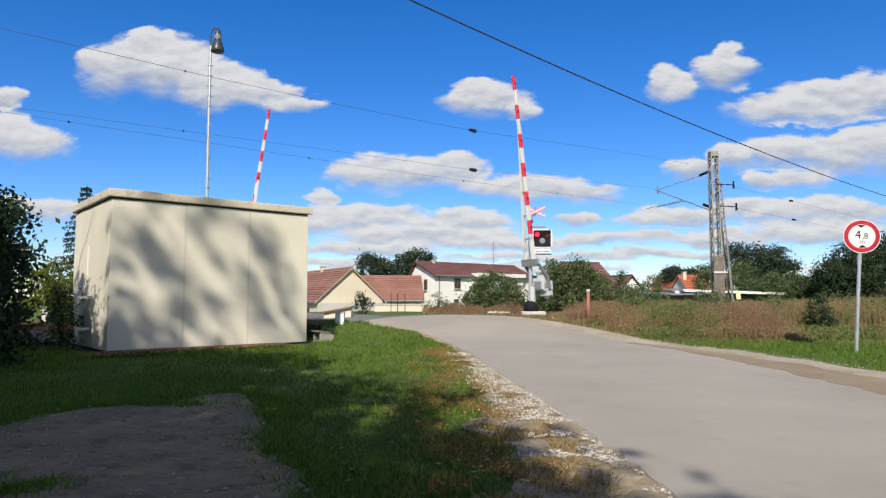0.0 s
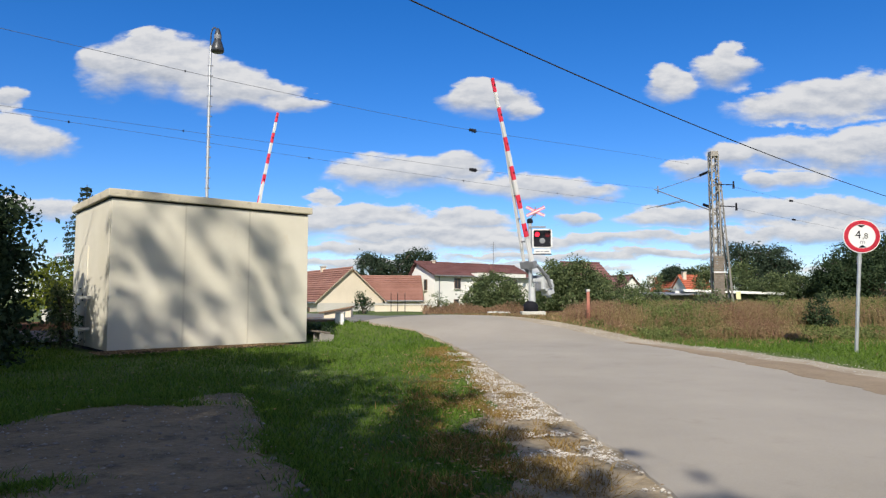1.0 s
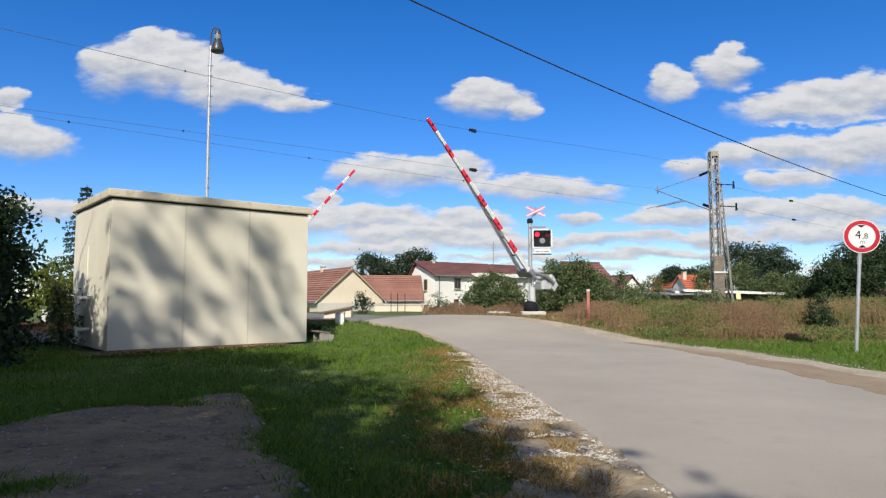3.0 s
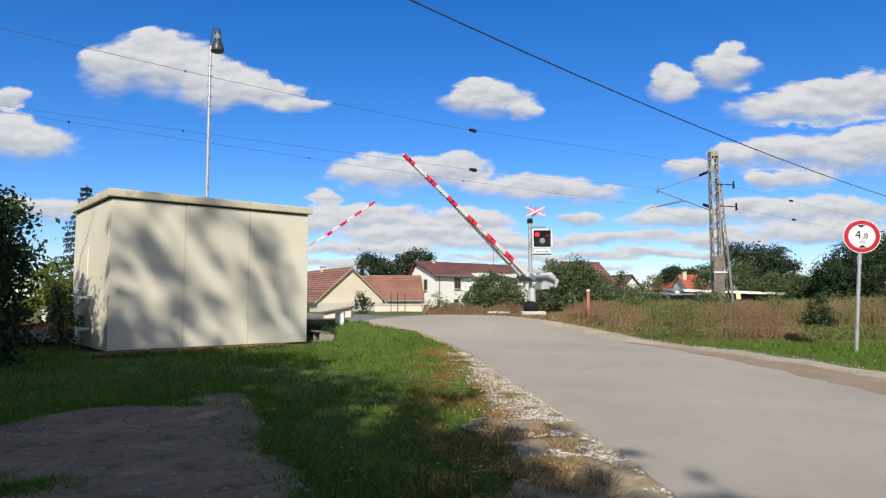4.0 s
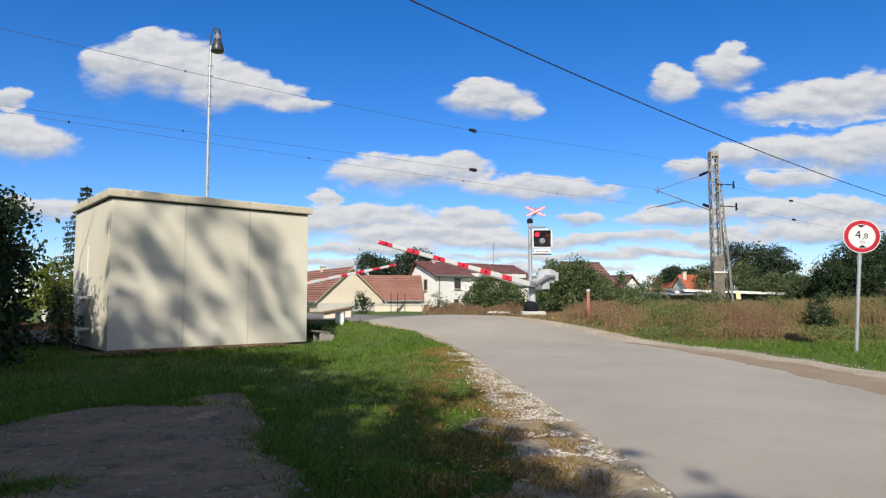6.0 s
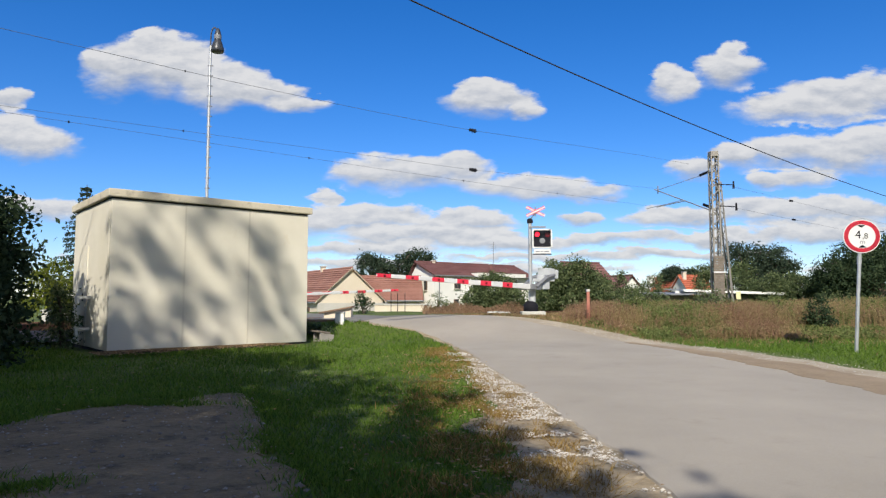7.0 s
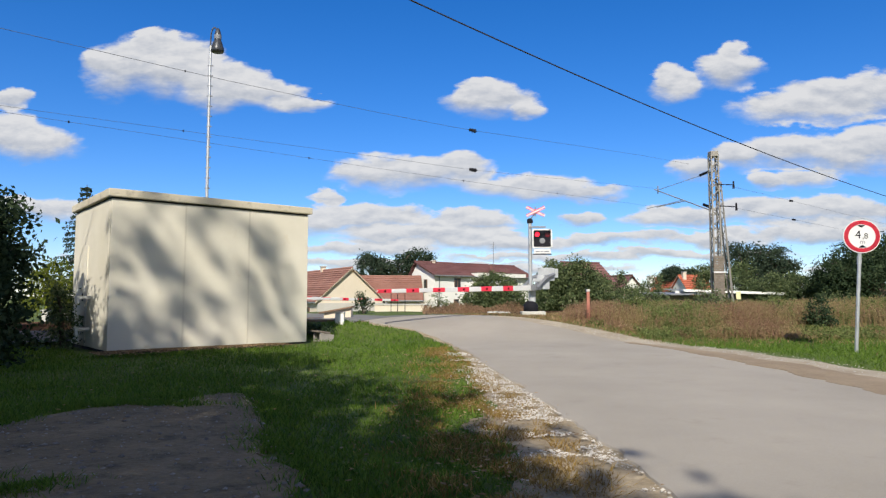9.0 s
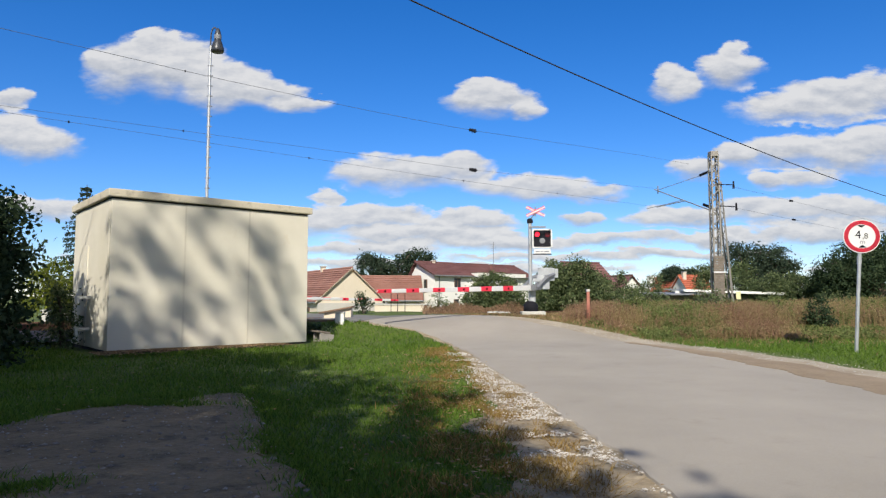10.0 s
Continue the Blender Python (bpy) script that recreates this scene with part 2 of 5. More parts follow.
def ground_z(x, y):
    """Height of the land: level by the hut, rising to the railway, falling to the village."""
    q = N.x * x + N.y * y
    z = 0.05 * step((y - 8) / 4) + 0.46 * step((y - 13.5) / 5.5)
    return z - 0.13 * step((q - 14) / 4) - 1.6 * step((q - 27) / 15)


def grid_lines(a, b, near, far, fine):
    """Coordinates from a to b, close together between near and far."""
    out, v = [], a
    while v < b:
        out.append(v)
        v += fine if near <= v < far else max(fine, 0.18 * min(abs(v - near), abs(v - far)) + fine)
    return out + [b]


def build_ground():
    xs, ys = grid_lines(-1500, 1500, -14, 24, 0.4), grid_lines(-300, 2600, -2, 36, 0.4)
    verts = []
    for y in ys:
        for x in xs:
            n = noise.noise((x * 0.7, y * 0.7, 0)) * 0.02 if abs(x) < 40 and y < 60 else 0
            verts.append((x, y, ground_z(x, y) + n))
    w = len(xs)
    faces = [(j * w + i, j * w + i + 1, (j + 1) * w + i + 1, (j + 1) * w + i) for j in range(len(ys) - 1) for i in range(w - 1)]
    m, nt, b = material("grassy_earth")
    co = nt.nodes.new("ShaderNodeTexCoord").outputs["Object"]
    f = calc(nt, "ADD", calc(nt, "MULTIPLY", noise_node(nt, 0.6, 6, 0.6, co), 0.5), calc(nt, "MULTIPLY", noise_node(nt, 14, 5, 0.7, co), 0.5))
    col = ramp(nt, f, [(0.30, (0.045, 0.060, 0.012)), (0.48, (0.085, 0.125, 0.018)), (0.62, (0.13, 0.17, 0.030)), (0.75, (0.19, 0.16, 0.055))])
    link(nt, col, b.inputs["Base Color"])
    b.inputs["Roughness"].default_value = 0.95
    bumped(nt, b, noise_node(nt, 30, 6, 0.7, co), 0.9, 0.03)
    ob = new("ground", sheet("ground", verts, faces, m))
    tagged(ob, "grass-covered ground rising gently to the railway", "ground", kind="structure")


def along(points, count):
    """Evenly spaced points on a rounded line through the given ones."""
    pts = [Vector((*p, 0)) for p in points]
    out = []
    for i in range(len(pts) - 1):
        p0, p1, p2, p3 = pts[max(0, i - 1)], pts[i], pts[i + 1], pts[min(len(pts) - 1, i + 2)]
        for k in range(12):
            t = k / 12
            out.append(0.5 * (2 * p1 + (p2 - p0) * t + (2 * p0 - 5 * p1 + 4 * p2 - p3) * t * t + (3 * p1 - p0 - 3 * p2 + p3) * t ** 3))
    out.append(pts[-1])
    n = len(out) - 1
    return [out[min(n, int(i * n / count))].lerp(out[min(n, int(i * n / count) + 1)], i * n / count % 1) for i in range(count + 1)]


def ribbon(left, right, lift, count=90, across=10, ragged=0.0, crown=0.022):
    """A strip of surface between two lines, lying on the land, with worn edges."""
    a, b = along(left, count), along(right, count)
    verts, faces = [], []
    for i in range(count + 1):
        for j in range(across + 1):
            u = 0.0 if j == 0 else 1.0 if j == across else 0.012 + 0.976 * (j - 1) / (across - 2)
            p = a[i].lerp(b[i], u)
            if j in (0, 1, across - 1, across) and ragged:
                s = ragged * (noise.noise((p.x * 1.7, p.y * 1.7, 3)) + 0.5 * noise.noise((p.x * 6, p.y * 6, 9)))
                p = p + (b[i] - a[i]).normalized() * s
            edge = 0.0 if 0 < j < across else -lift - 0.03
            verts.append((p.x, p.y, ground_z(p.x, p.y) + lift + edge + crown * step((1 - abs(2 * u - 1)) * 3)))
    w = across + 1
    for i in range(count):
        for j in range(across):
            k = i * w + j
            faces.append((k, k + 1, k + w + 1, k + w))
    return verts, faces


ROAD_LEFT = [(1.35, -14), (1.2, 2), (1.12, 4.2), (1.03, 5.6), (0.9, 7.1), (0.70, 8.8), (0.2, 13.4), (-0.6, 15.7), (-2.1, 17.3), (-5.9, 21.6), (-11.5, 28.0), (-20, 38)]
ROAD_RIGHT = [(5.1, -14), (5.0, 2), (4.95, 4.5), (4.88, 6.0), (4.86, 7.3), (4.84, 8.5), (4.4, 12.8), (3.4, 15.4), (1.7, 18.0), (-2.0, 22.6), (-7.8, 29.3), (-16.5, 39)]


def build_road():
    v, f = ribbon(ROAD_LEFT, ROAD_RIGHT, 0.03, 220, 12, 0.10)
    tagged(new("road", sheet("road", v, f, ASPHALT)), "worn grey asphalt road with ragged edges", "road", kind="structure")
    left_out = [(x - w, y) for (x, y), w in zip(ROAD_LEFT, (0.85, 0.85, 0.85, 0.75, 0.45, 0.2, 0.08, 0.08, 0.1, 0.2, 0.3, 0.3))]
    left_in = [(x + 0.7, y) for x, y in ROAD_LEFT]
    v, f = ribbon(left_out, left_in, 0.016, 200, 6, 0.26, 0.0)
    tagged(new("pavement_verge", sheet("verge", v, f, VERGE)), "dusty gravel verge beside the asphalt road", "verge", kind="structure")
    right_out = [(x + w, y) for (x, y), w in zip(ROAD_RIGHT, (1.5, 1.5, 1.5, 1.5, 1.45, 1.35, 0.95, 0.8, 0.7, 0.4, 0.3, 0.3))]
    right_in = [(x - 0.7, y) for x, y in ROAD_RIGHT]
    v, f = ribbon(right_in, right_out, 0.016, 160, 6, 0.14, 0.0)
    tagged(new("pavement_shoulder", sheet("shoulder", v, f, GRAVEL_BED)), "pale gravel shoulder with brown dirt beside the road", "shoulder", kind="structure")
    streak_in = [(4.72, 4.5), (4.62, 7.0), (4.66, 9.0), (4.45, 11.0), (4.25, 12.6), (3.9, 13.9)]
    streak_out = [(5.75, 4.5), (5.55, 7.0), (5.45, 9.0), (4.95, 11.0), (4.55, 12.6), (4.05, 13.9)]
    v, f = ribbon(streak_in, streak_out, 0.042, 120, 6, 0.16, 0.004)
    tagged(new("road_dirt", sheet("road_dirt", v, f, MUD)), "brown dirt washed along the road's edge", "dirt", kind="structure")
    # the darker surface over the rails
    a, b = [], []
    for s in (0, 1, 2, 3):
        q = 14.6 + s * 2.6
        a.append((N * q + T * 9.3)[:2])
        b.append((N * q + T * 13.25)[:2])
    v, f = ribbon([tuple(p) for p in a], [tuple(p) for p in b], 0.036, 40, 6, 0.06)
    tagged(new("road_crossing", sheet("crossing", v, f, CROSSING)), "dark asphalt surface over the railway track", "road", kind="structure")


DIRT_RIM = [(-4.6, 4.9), (-3.75, 5.3), (-3.5, 5.85), (-3.35, 6.3), (-2.95, 6.85), (-2.7, 6.5), (-2.55, 7.1), (-2.15, 7.3), (-1.9, 6.8), (-1.55, 5.9), (-1.3, 5.0), (-1.1, 4.35), (-0.75, 3.75), (-0.7, 2.0), (-2.0, 1.0), (-4.0, 1.5), (-6.0, 3.0)]


def build_dirt():
    c = Vector((-2.6, 4.3, 0))
    rim = along(DIRT_RIM + DIRT_RIM[:1], 160)
    verts, faces = [(c.x, c.y, ground_z(c.x, c.y) + 0.03)], []
    for k in range(1, 13):
        for i in range(160):
            p = c.lerp(rim[i], k / 12)
            if k == 12:
                p = p + (p - c).normalized() * 0.42 * (noise.noise((p.x * 2.2, p.y * 2.2, 1)) + 0.5 * noise.noise((p.x * 7, p.y * 7, 5)))
            z = 0.03 + 0.012 * noise.noise((p.x * 1.5, p.y * 1.5, 2)) if k < 12 else -0.03
            verts.append((p.x, p.y, ground_z(p.x, p.y) + z))
    for i in range(160):
        j = (i + 1) % 160
        faces.append((0, 1 + i, 1 + j))
        for k in range(11):
            a = 1 + k * 160
            faces.append((a + i, a + 160 + i, a + 160 + j, a + j))
    tagged(new("ground_dirt", sheet("dirt", verts, faces, DIRT)), "patch of bare grey stony dirt in the grass", "dirt", kind="structure")


build_ground()
build_road()
build_dirt()


# ---- clouds ----
def build_clouds():
    """A far dome of drifting clouds in front of the sky, round the eye."""
    R, nu, nv = 2400.0, 48, 18
    verts, faces = [], []
    for j in range(nv + 1):
        e = radians(-1 + 48 * j / nv)
        for i in range(nu + 1):
            a = radians(-65 + 130 * i / nu)
            verts.append((R * math.sin(a) * math.cos(e), R * math.cos(a) * math.cos(e), R * math.sin(e)))
    w = nu + 1
    for j in range(nv):
        for i in range(nu):
            k = j * w + i
            faces.append((k, k + w, k + w + 1, k + 1))
    m = bpy.data.materials.new("cloud_vapour")
    m.use_nodes = True
    nt = m.node_tree
    nt.nodes.remove(nt.nodes["Principled BSDF"])
    co = nt.nodes.new("ShaderNodeTexCoord").outputs["Object"]
    sep = nt.nodes.new("ShaderNodeSeparateXYZ")
    link(nt, co, sep.inputs[0])
    u, v = calc(nt, "DIVIDE", sep.outputs[0], sep.outputs[1]), calc(nt, "DIVIDE", sep.outputs[2], sep.outputs[1])
    comb = nt.nodes.new("ShaderNodeCombineXYZ")
    link(nt, u, comb.inputs[0])
    link(nt, calc(nt, "MULTIPLY", v, 2.3), comb.inputs[1])
    # the outlines billow: the heaps' coordinates are pushed about by noise
    swirl = nt.nodes.new("ShaderNodeTexNoise")
    swirl.inputs["Scale"].default_value, swirl.inputs["Detail"].default_value = 11.0, 6
    swirl.inputs["Roughness"].default_value = 0.58
    link(nt, comb.outputs[0], swirl.inputs["Vector"])
    push = nt.nodes.new("ShaderNodeVectorMath")
    push.operation = "MULTIPLY_ADD"
    push.inputs[1].default_value, push.inputs[2].default_value = (0.085, 0.050, 0.0), (-0.0425, -0.025, 0.0)
    link(nt, swirl.outputs["Color"], push.inputs[0])
    plain = nt.nodes.new("ShaderNodeCombineXYZ")
    link(nt, u, plain.inputs[0])
    link(nt, v, plain.inputs[1])
    warped = nt.nodes.new("ShaderNodeVectorMath")
    warped.operation = "ADD"
    link(nt, plain.outputs[0], warped.inputs[0])
    link(nt, push.outputs[0], warped.inputs[1])
    puff = noise_node(nt, 15.0, 8, 0.6, comb.outputs[0])
    higher = nt.nodes.new("ShaderNodeVectorMath")
    higher.operation = "ADD"
    higher.inputs[1].default_value = (-0.006, 0.022, 0.0)
    link(nt, comb.outputs[0], higher.inputs[0])
    puff_above = noise_node(nt, 15.0, 5, 0.6, higher.outputs[0])
    # heaps: across, up, half width, half height, as tangents from the eye
    west = [(-0.489, 0.366, 0.085, 0.053), (-0.431, 0.357, 0.085, 0.055), (-0.529, 0.357, 0.049, 0.050), (-0.359, 0.330, 0.089, 0.042),
            (-0.297, 0.319, 0.067, 0.027), (-0.234, 0.302, 0.060, 0.015), (-0.466, 0.403, 0.036, 0.024), (-0.687, 0.305, 0.034, 0.022),
            (-0.657, 0.239, 0.084, 0.034), (-0.693, 0.253, 0.062, 0.038), (-0.625, 0.135, 0.083, 0.021), (-0.674, 0.144, 0.053, 0.018)]
    middle = [(0.066, 0.307, 0.071, 0.034), (0.054, 0.322, 0.043, 0.022), (0.116, 0.292, 0.027, 0.018), (-0.056, 0.192, 0.132, 0.032),
              (0.014, 0.199, 0.062, 0.027), (-0.122, 0.195, 0.066, 0.027), (0.119, 0.171, 0.127, 0.023), (0.194, 0.166, 0.097, 0.016),
              (-0.183, 0.155, 0.033, 0.014), (-0.126, 0.124, 0.114, 0.026), (-0.196, 0.118, 0.052, 0.025), (0.023, 0.118, 0.098, 0.019),
              (0.206, 0.120, 0.037, 0.014), (-0.021, 0.095, 0.175, 0.018), (-0.117, 0.074, 0.131, 0.014)]
    east = [(0.356, 0.332, 0.044, 0.031), (0.444, 0.355, 0.055, 0.038), (0.448, 0.375, 0.029, 0.026), (0.564, 0.293, 0.133, 0.029),
            (0.636, 0.316, 0.120, 0.035), (0.696, 0.321, 0.071, 0.044), (0.543, 0.228, 0.099, 0.030), (0.609, 0.222, 0.099, 0.036),
            (0.676, 0.233, 0.079, 0.041), (0.386, 0.201, 0.048, 0.018), (0.459, 0.217, 0.046, 0.027), (0.499, 0.179, 0.040, 0.016), (0.563, 0.183, 0.058, 0.018)]
    banks = [(0.364, 0.122, 0.109, 0.016), (0.509, 0.131, 0.131, 0.023), (0.614, 0.127, 0.096, 0.026), (0.416, 0.093, 0.157, 0.013),
             (0.582, 0.100, 0.140, 0.016), (0.232, 0.088, 0.144, 0.011), (0.075, 0.083, 0.175, 0.012), (0.188, 0.063, 0.227, 0.008),
             (-0.073, 0.049, 0.226, 0.008), (0.380, 0.067, 0.174, 0.008), (0.101, 0.039, 0.217, 0.007)]

    def dotted(vec, by):
        n = nt.nodes.new("ShaderNodeVectorMath")
        n.operation = "DOT_PRODUCT"
        link(nt, vec, n.inputs[0])
        if isinstance(by, tuple):
            n.inputs[1].default_value = by
        else:
            link(nt, by, n.inputs[1])
        return n.outputs["Value"]

    body, crest = None, None
    for cu, cv, ru, rv in west + middle + east + banks:
        n = nt.nodes.new("ShaderNodeVectorMath")
        n.operation = "MULTIPLY_ADD"
        grow = 1.04
        n.inputs[1].default_value = (1 / (ru * grow), 1 / (rv * grow), 0)
        n.inputs[2].default_value = (-cu / (ru * grow), -cv / (rv * grow), 0)
        link(nt, warped.outputs[0], n.inputs[0])
        d = calc(nt, "SUBTRACT", 1.0, dotted(n.outputs[0], n.outputs[0]))
        up = calc(nt, "ADD", d, dotted(n.outputs[0], (0.0, 0.95, 0.0)))
        body = d if body is None else calc(nt, "SMOOTH_MAX", body, d, 0.25)
        crest = up if crest is None else calc(nt, "SMOOTH_MAX", crest, up, 0.25)
    # a thin veil of small clouds near the horizon
    low = nt.nodes.new("ShaderNodeMapRange")
    low.interpolation_type = "SMOOTHSTEP"
    for k, val in ((1, 0.17), (2, 0.03), (3, -1.2), (4, 0.0)):
        low.inputs[k].default_value = val
    link(nt, v, low.inputs[0])
    veil = calc(nt, "ADD", low.outputs[0], calc(nt, "MULTIPLY", calc(nt, "SUBTRACT", puff, 0.5), 1.6))
    field = calc(nt, "ADD", calc(nt, "MAXIMUM", calc(nt, "MAXIMUM", body, -1.2), veil), calc(nt, "MULTIPLY", calc(nt, "SUBTRACT", puff, 0.5), 1.15))
    # firm sunlit tops, soft undersides
    top = calc(nt, "SUBTRACT", crest, body)
    soft = nt.nodes.new("ShaderNodeMapRange")
    soft.interpolation_type = "SMOOTHSTEP"
    for k, val in ((1, -0.45), (2, 0.45), (3, 1.25), (4, 0.42)):
        soft.inputs[k].default_value = val
    link(nt, top, soft.inputs[0])
    cover = nt.nodes.new("ShaderNodeMapRange")
    cover.interpolation_type = "SMOOTHSTEP"
    for k, val in ((1, -0.05), (3, 0.0), (4, 0.97)):
        cover.inputs[k].default_value = val
    link(nt, soft.outputs[0], cover.inputs[2])
    link(nt, field, cover.inputs[0])
    # sunlight is put into the glow colour: tops whitened, undersides greyed
    lit = calc(nt, "ADD", calc(nt, "MULTIPLY", top, 0.42), calc(nt, "ADD", 0.56, calc(nt, "MULTIPLY", calc(nt, "SUBTRACT", puff, puff_above), 1.1)))
    col = ramp(nt, lit, [(0.08, (0.44, 0.50, 0.62)), (0.46, (0.70, 0.735, 0.805)), (0.80, (0.99, 0.99, 1.0))])
    em = nt.nodes.new("ShaderNodeEmission")
    link(nt, col, em.inputs[0])
    em.inputs[1].default_value = 0.66
    tr = nt.nodes.new("ShaderNodeBsdfTransparent")
    mx = nt.nodes.new("ShaderNodeMixShader")
    link(nt, cover.outputs[0], mx.inputs[0])
    link(nt, tr.outputs[0], mx.inputs[1])
    link(nt, em.outputs[0], mx.inputs[2])
    link(nt, mx.outputs[0], nt.nodes["Material Output"].inputs[0])
    ob = new("backdrop", sheet("backdrop", verts, faces, m))
    ob.matrix_basis = pose(*EYE)
    return tagged(ob, "scattered white fair-weather clouds in a blue sky", "clouds", kind="structure")


clouds = build_clouds()


# ---- hut ----
def build_hut():
    hut = thing("utility_hut", pose(-5.91, 11.5, 0.035, 0, 0, TURN), "cream rendered concrete railway hut with flat slab roof", "hut")
    L, W, H = 3.92, 2.97, 2.76
    # plinth set back a little and coloured near black
    part("plinth", box((L / 2, W / 2, -0.05), (L - 0.06, W - 0.06, 0.26)), DARK_RECESS, hut, "near-black concrete plinth set back from the wall")
    seams = [0.0, 1.306, 2.583, L]
    for a, b in zip(seams, seams[1:]):
        part("wall_panel", box(((a + b) / 2, 0.06, 0.05 + H / 2), (b - a - 0.012, 0.12, H - 0.05), 0.008), HUT_WALL, hut)
        part("wall_panel", box(((a + b) / 2, W - 0.06, 0.05 + H / 2), (b - a - 0.012, 0.12, H - 0.05), 0.008), HUT_WALL, hut)
    for s in seams[1:3]:
        part("joint_strip", box((s, 0.006, 0.05 + H / 2), (0.036, 0.02, H - 0.06), 0.003), JOINT, hut, "grey sealed panel joint")
    for x in (0.06, L - 0.06):
        part("end_wall", box((x, W / 2, 0.05 + H / 2), (0.12, W - 0.245, H - 0.05), 0.006), HUT_WALL, hut)
    # recess under the slab, coloured near black in place of the overhang's shade
    part("shade_coloured_gap", box((L / 2, W / 2, H + 0.035), (L - 0.03, W - 0.03, 0.05)), DARK_RECESS, hut, "recessed strip coloured near black for the shade under the roof slab")
    part("roof_slab", box((L / 2, W / 2, H + 0.13), (L + 0.13, W + 0.13, 0.145), 0.02), HUT_ROOF, hut, "weathered flat roof slab with stained edge")
    door = part("door", box((-0.002, 2.1, 1.05), (0.03, 0.95, 1.95), 0.004), HUT_WALL, hut, "pale steel service door")
    for z in (0.42, 1.02):
        bm = bmesh.new()
        bm_box(bm, (-0.13, 1.35, z), (0.24, 0.18, 0.05))
        bm_box(bm, (-0.22, 1.35, z - 0.06), (0.04, 0.14, 0.12))
        part("bracket", bm, GALV, hut, "galvanised steel bracket")
    part("handle", rod((-0.06, 1.72, 0.95), (-0.06, 1.72, 1.1), 0.012), BLACK, door)


# ---- level crossing ----
def segment(x0, x1, h0, h1, w, z):
    """A piece of boom that tapers from height h0 to h1."""
    bm = bmesh.new()
    v = [bm.verts.new((x, y * w / 2, z + s * h / 2)) for x, h in ((x0, h0), (x1, h1)) for y, s in ((-1, -1), (1, -1), (1, 1), (-1, 1))]
    for f in ((3, 2, 1, 0), (4, 5, 6, 7), (0, 1, 5, 4), (1, 2, 6, 5), (2, 3, 7, 6), (3, 0, 4, 7)):
        bm.faces.new([v[i] for i in f])
    bmesh.ops.bevel(bm, geom=bm.edges[:], offset=0.008, segments=1, affect="EDGES")
    return bm


def build_barrier(m, axle, length, drop, label):
    barrier = thing("crossing_barrier", m, label, "barrier", "level crossing barriers")
    part("cabinet", box((-0.02, 0.0, axle - 0.16), (0.30, 0.26, 0.42), 0.02), GREY_BOX, barrier, "light grey drive cabinet")
    part("bracket", box((0.22, 0.0, axle - 0.1), (0.30, 0.14, 0.10), 0.01), GREY_BOX, barrier)
    part("cable_box", box((0.36, 0.13, axle - 0.28), (0.16, 0.10, 0.22), 0.01), MID_GREY, barrier)
    part("stand", lathe([(0.17, -0.12), (0.17, 0.0), (0.10, 0.03), (0.09, axle - 0.3)], 14), GREY_BOX, barrier, "light grey steel stand", m=pose(0.30, -0.15, 0))
    boom = part("boom", segment(0.42, length, 0.115, 0.065, 0.05, -drop), WHITE, barrier, "red and white striped barrier boom")
    boom.matrix_basis = pose(0, 0, axle)
    height = lambda x: 0.165 - 0.075 * x / length
    period, red = 0.864, 0.41
    x1, k = length, 0
    reds = 6 if length < 6.5 else 7
    while x1 > 0.55:
        x0 = max(0.5, x1 - (red if k % 2 == 0 else period - red))
        if k >= 2 * reds - 1:
            x0 = 0.5
        part("stripe", segment(x0 + 0.002, x1 - 0.002, height(x0), height(x1), 0.075, -drop), RED if k % 2 == 0 else WHITE, boom, "red reflective stripe" if k % 2 == 0 else "white stripe")
        if k % 2 == 0:
            for s in (-1, 1):
                part("reflector", rod(((x0 + x1) / 2, s * 0.037, -drop), ((x0 + x1) / 2, s * 0.05, -drop), 0.032, None, 12), DARK_RED, boom)
        x1, k = x0, k + 1
    part("stay", stay_mesh(drop), WHITE, boom, "white side stay bar")
    for x in (1.2, 1.9, 2.6, 3.3):
        y = -0.34 * (4.6 - x) / 4.1
        part("spacer", box((x, y / 2, -drop), (0.04, abs(y), 0.04)), MID_GREY, boom)
    part("yoke", box((0.48, -0.16, -drop), (0.22, 0.56, 0.17), 0.015), MID_GREY, boom, "grey steel boom yoke")
    for y in (0.17, -0.40):
        bm = bmesh.new()
        bm_rod(bm, (0.45, y, -drop), (0.0, y, 0.0), 0.045, 0.06, 8)
        bm_rod(bm, (0.0, y, 0.0), (-0.34, y, 0.08), 0.06, 0.05, 8)
        part("side_arm", bm, MID_GREY, boom)
    part("axle", rod((0, -0.44, 0), (0, 0.22, 0), 0.06), MID_GREY, boom)
    part("counterweight", box((-0.28, -0.10, 0.08), (0.26, 0.46, 0.40), 0.02), GREY_BOX, boom, "light grey counterweight")
    part("counterweight", box((-0.50, -0.02, 0.11), (0.16, 0.30, 0.28), 0.02), GREY_BOX, boom, "light grey counterweight")
    part("stop_lug", box((-0.62, -0.02, 0.12), (0.12, 0.12, 0.10), 0.01), GREY_BOX, boom)
    return boom


def stay_mesh(drop):
    bm = bmesh.new()
    v = [bm.verts.new((x, y + s * 0.03, -drop + r * 0.045)) for x, y in ((0.45, -0.34), (4.6, 0.0)) for s, r in ((-1, -1), (1, -1), (1, 1), (-1, 1))]
    for f in ((3, 2, 1, 0), (4, 5, 6, 7), (0, 1, 5, 4), (1, 2, 6, 5), (2, 3, 7, 6), (3, 0, 4, 7)):
        bm.faces.new([v[i] for i in f])
    return bm


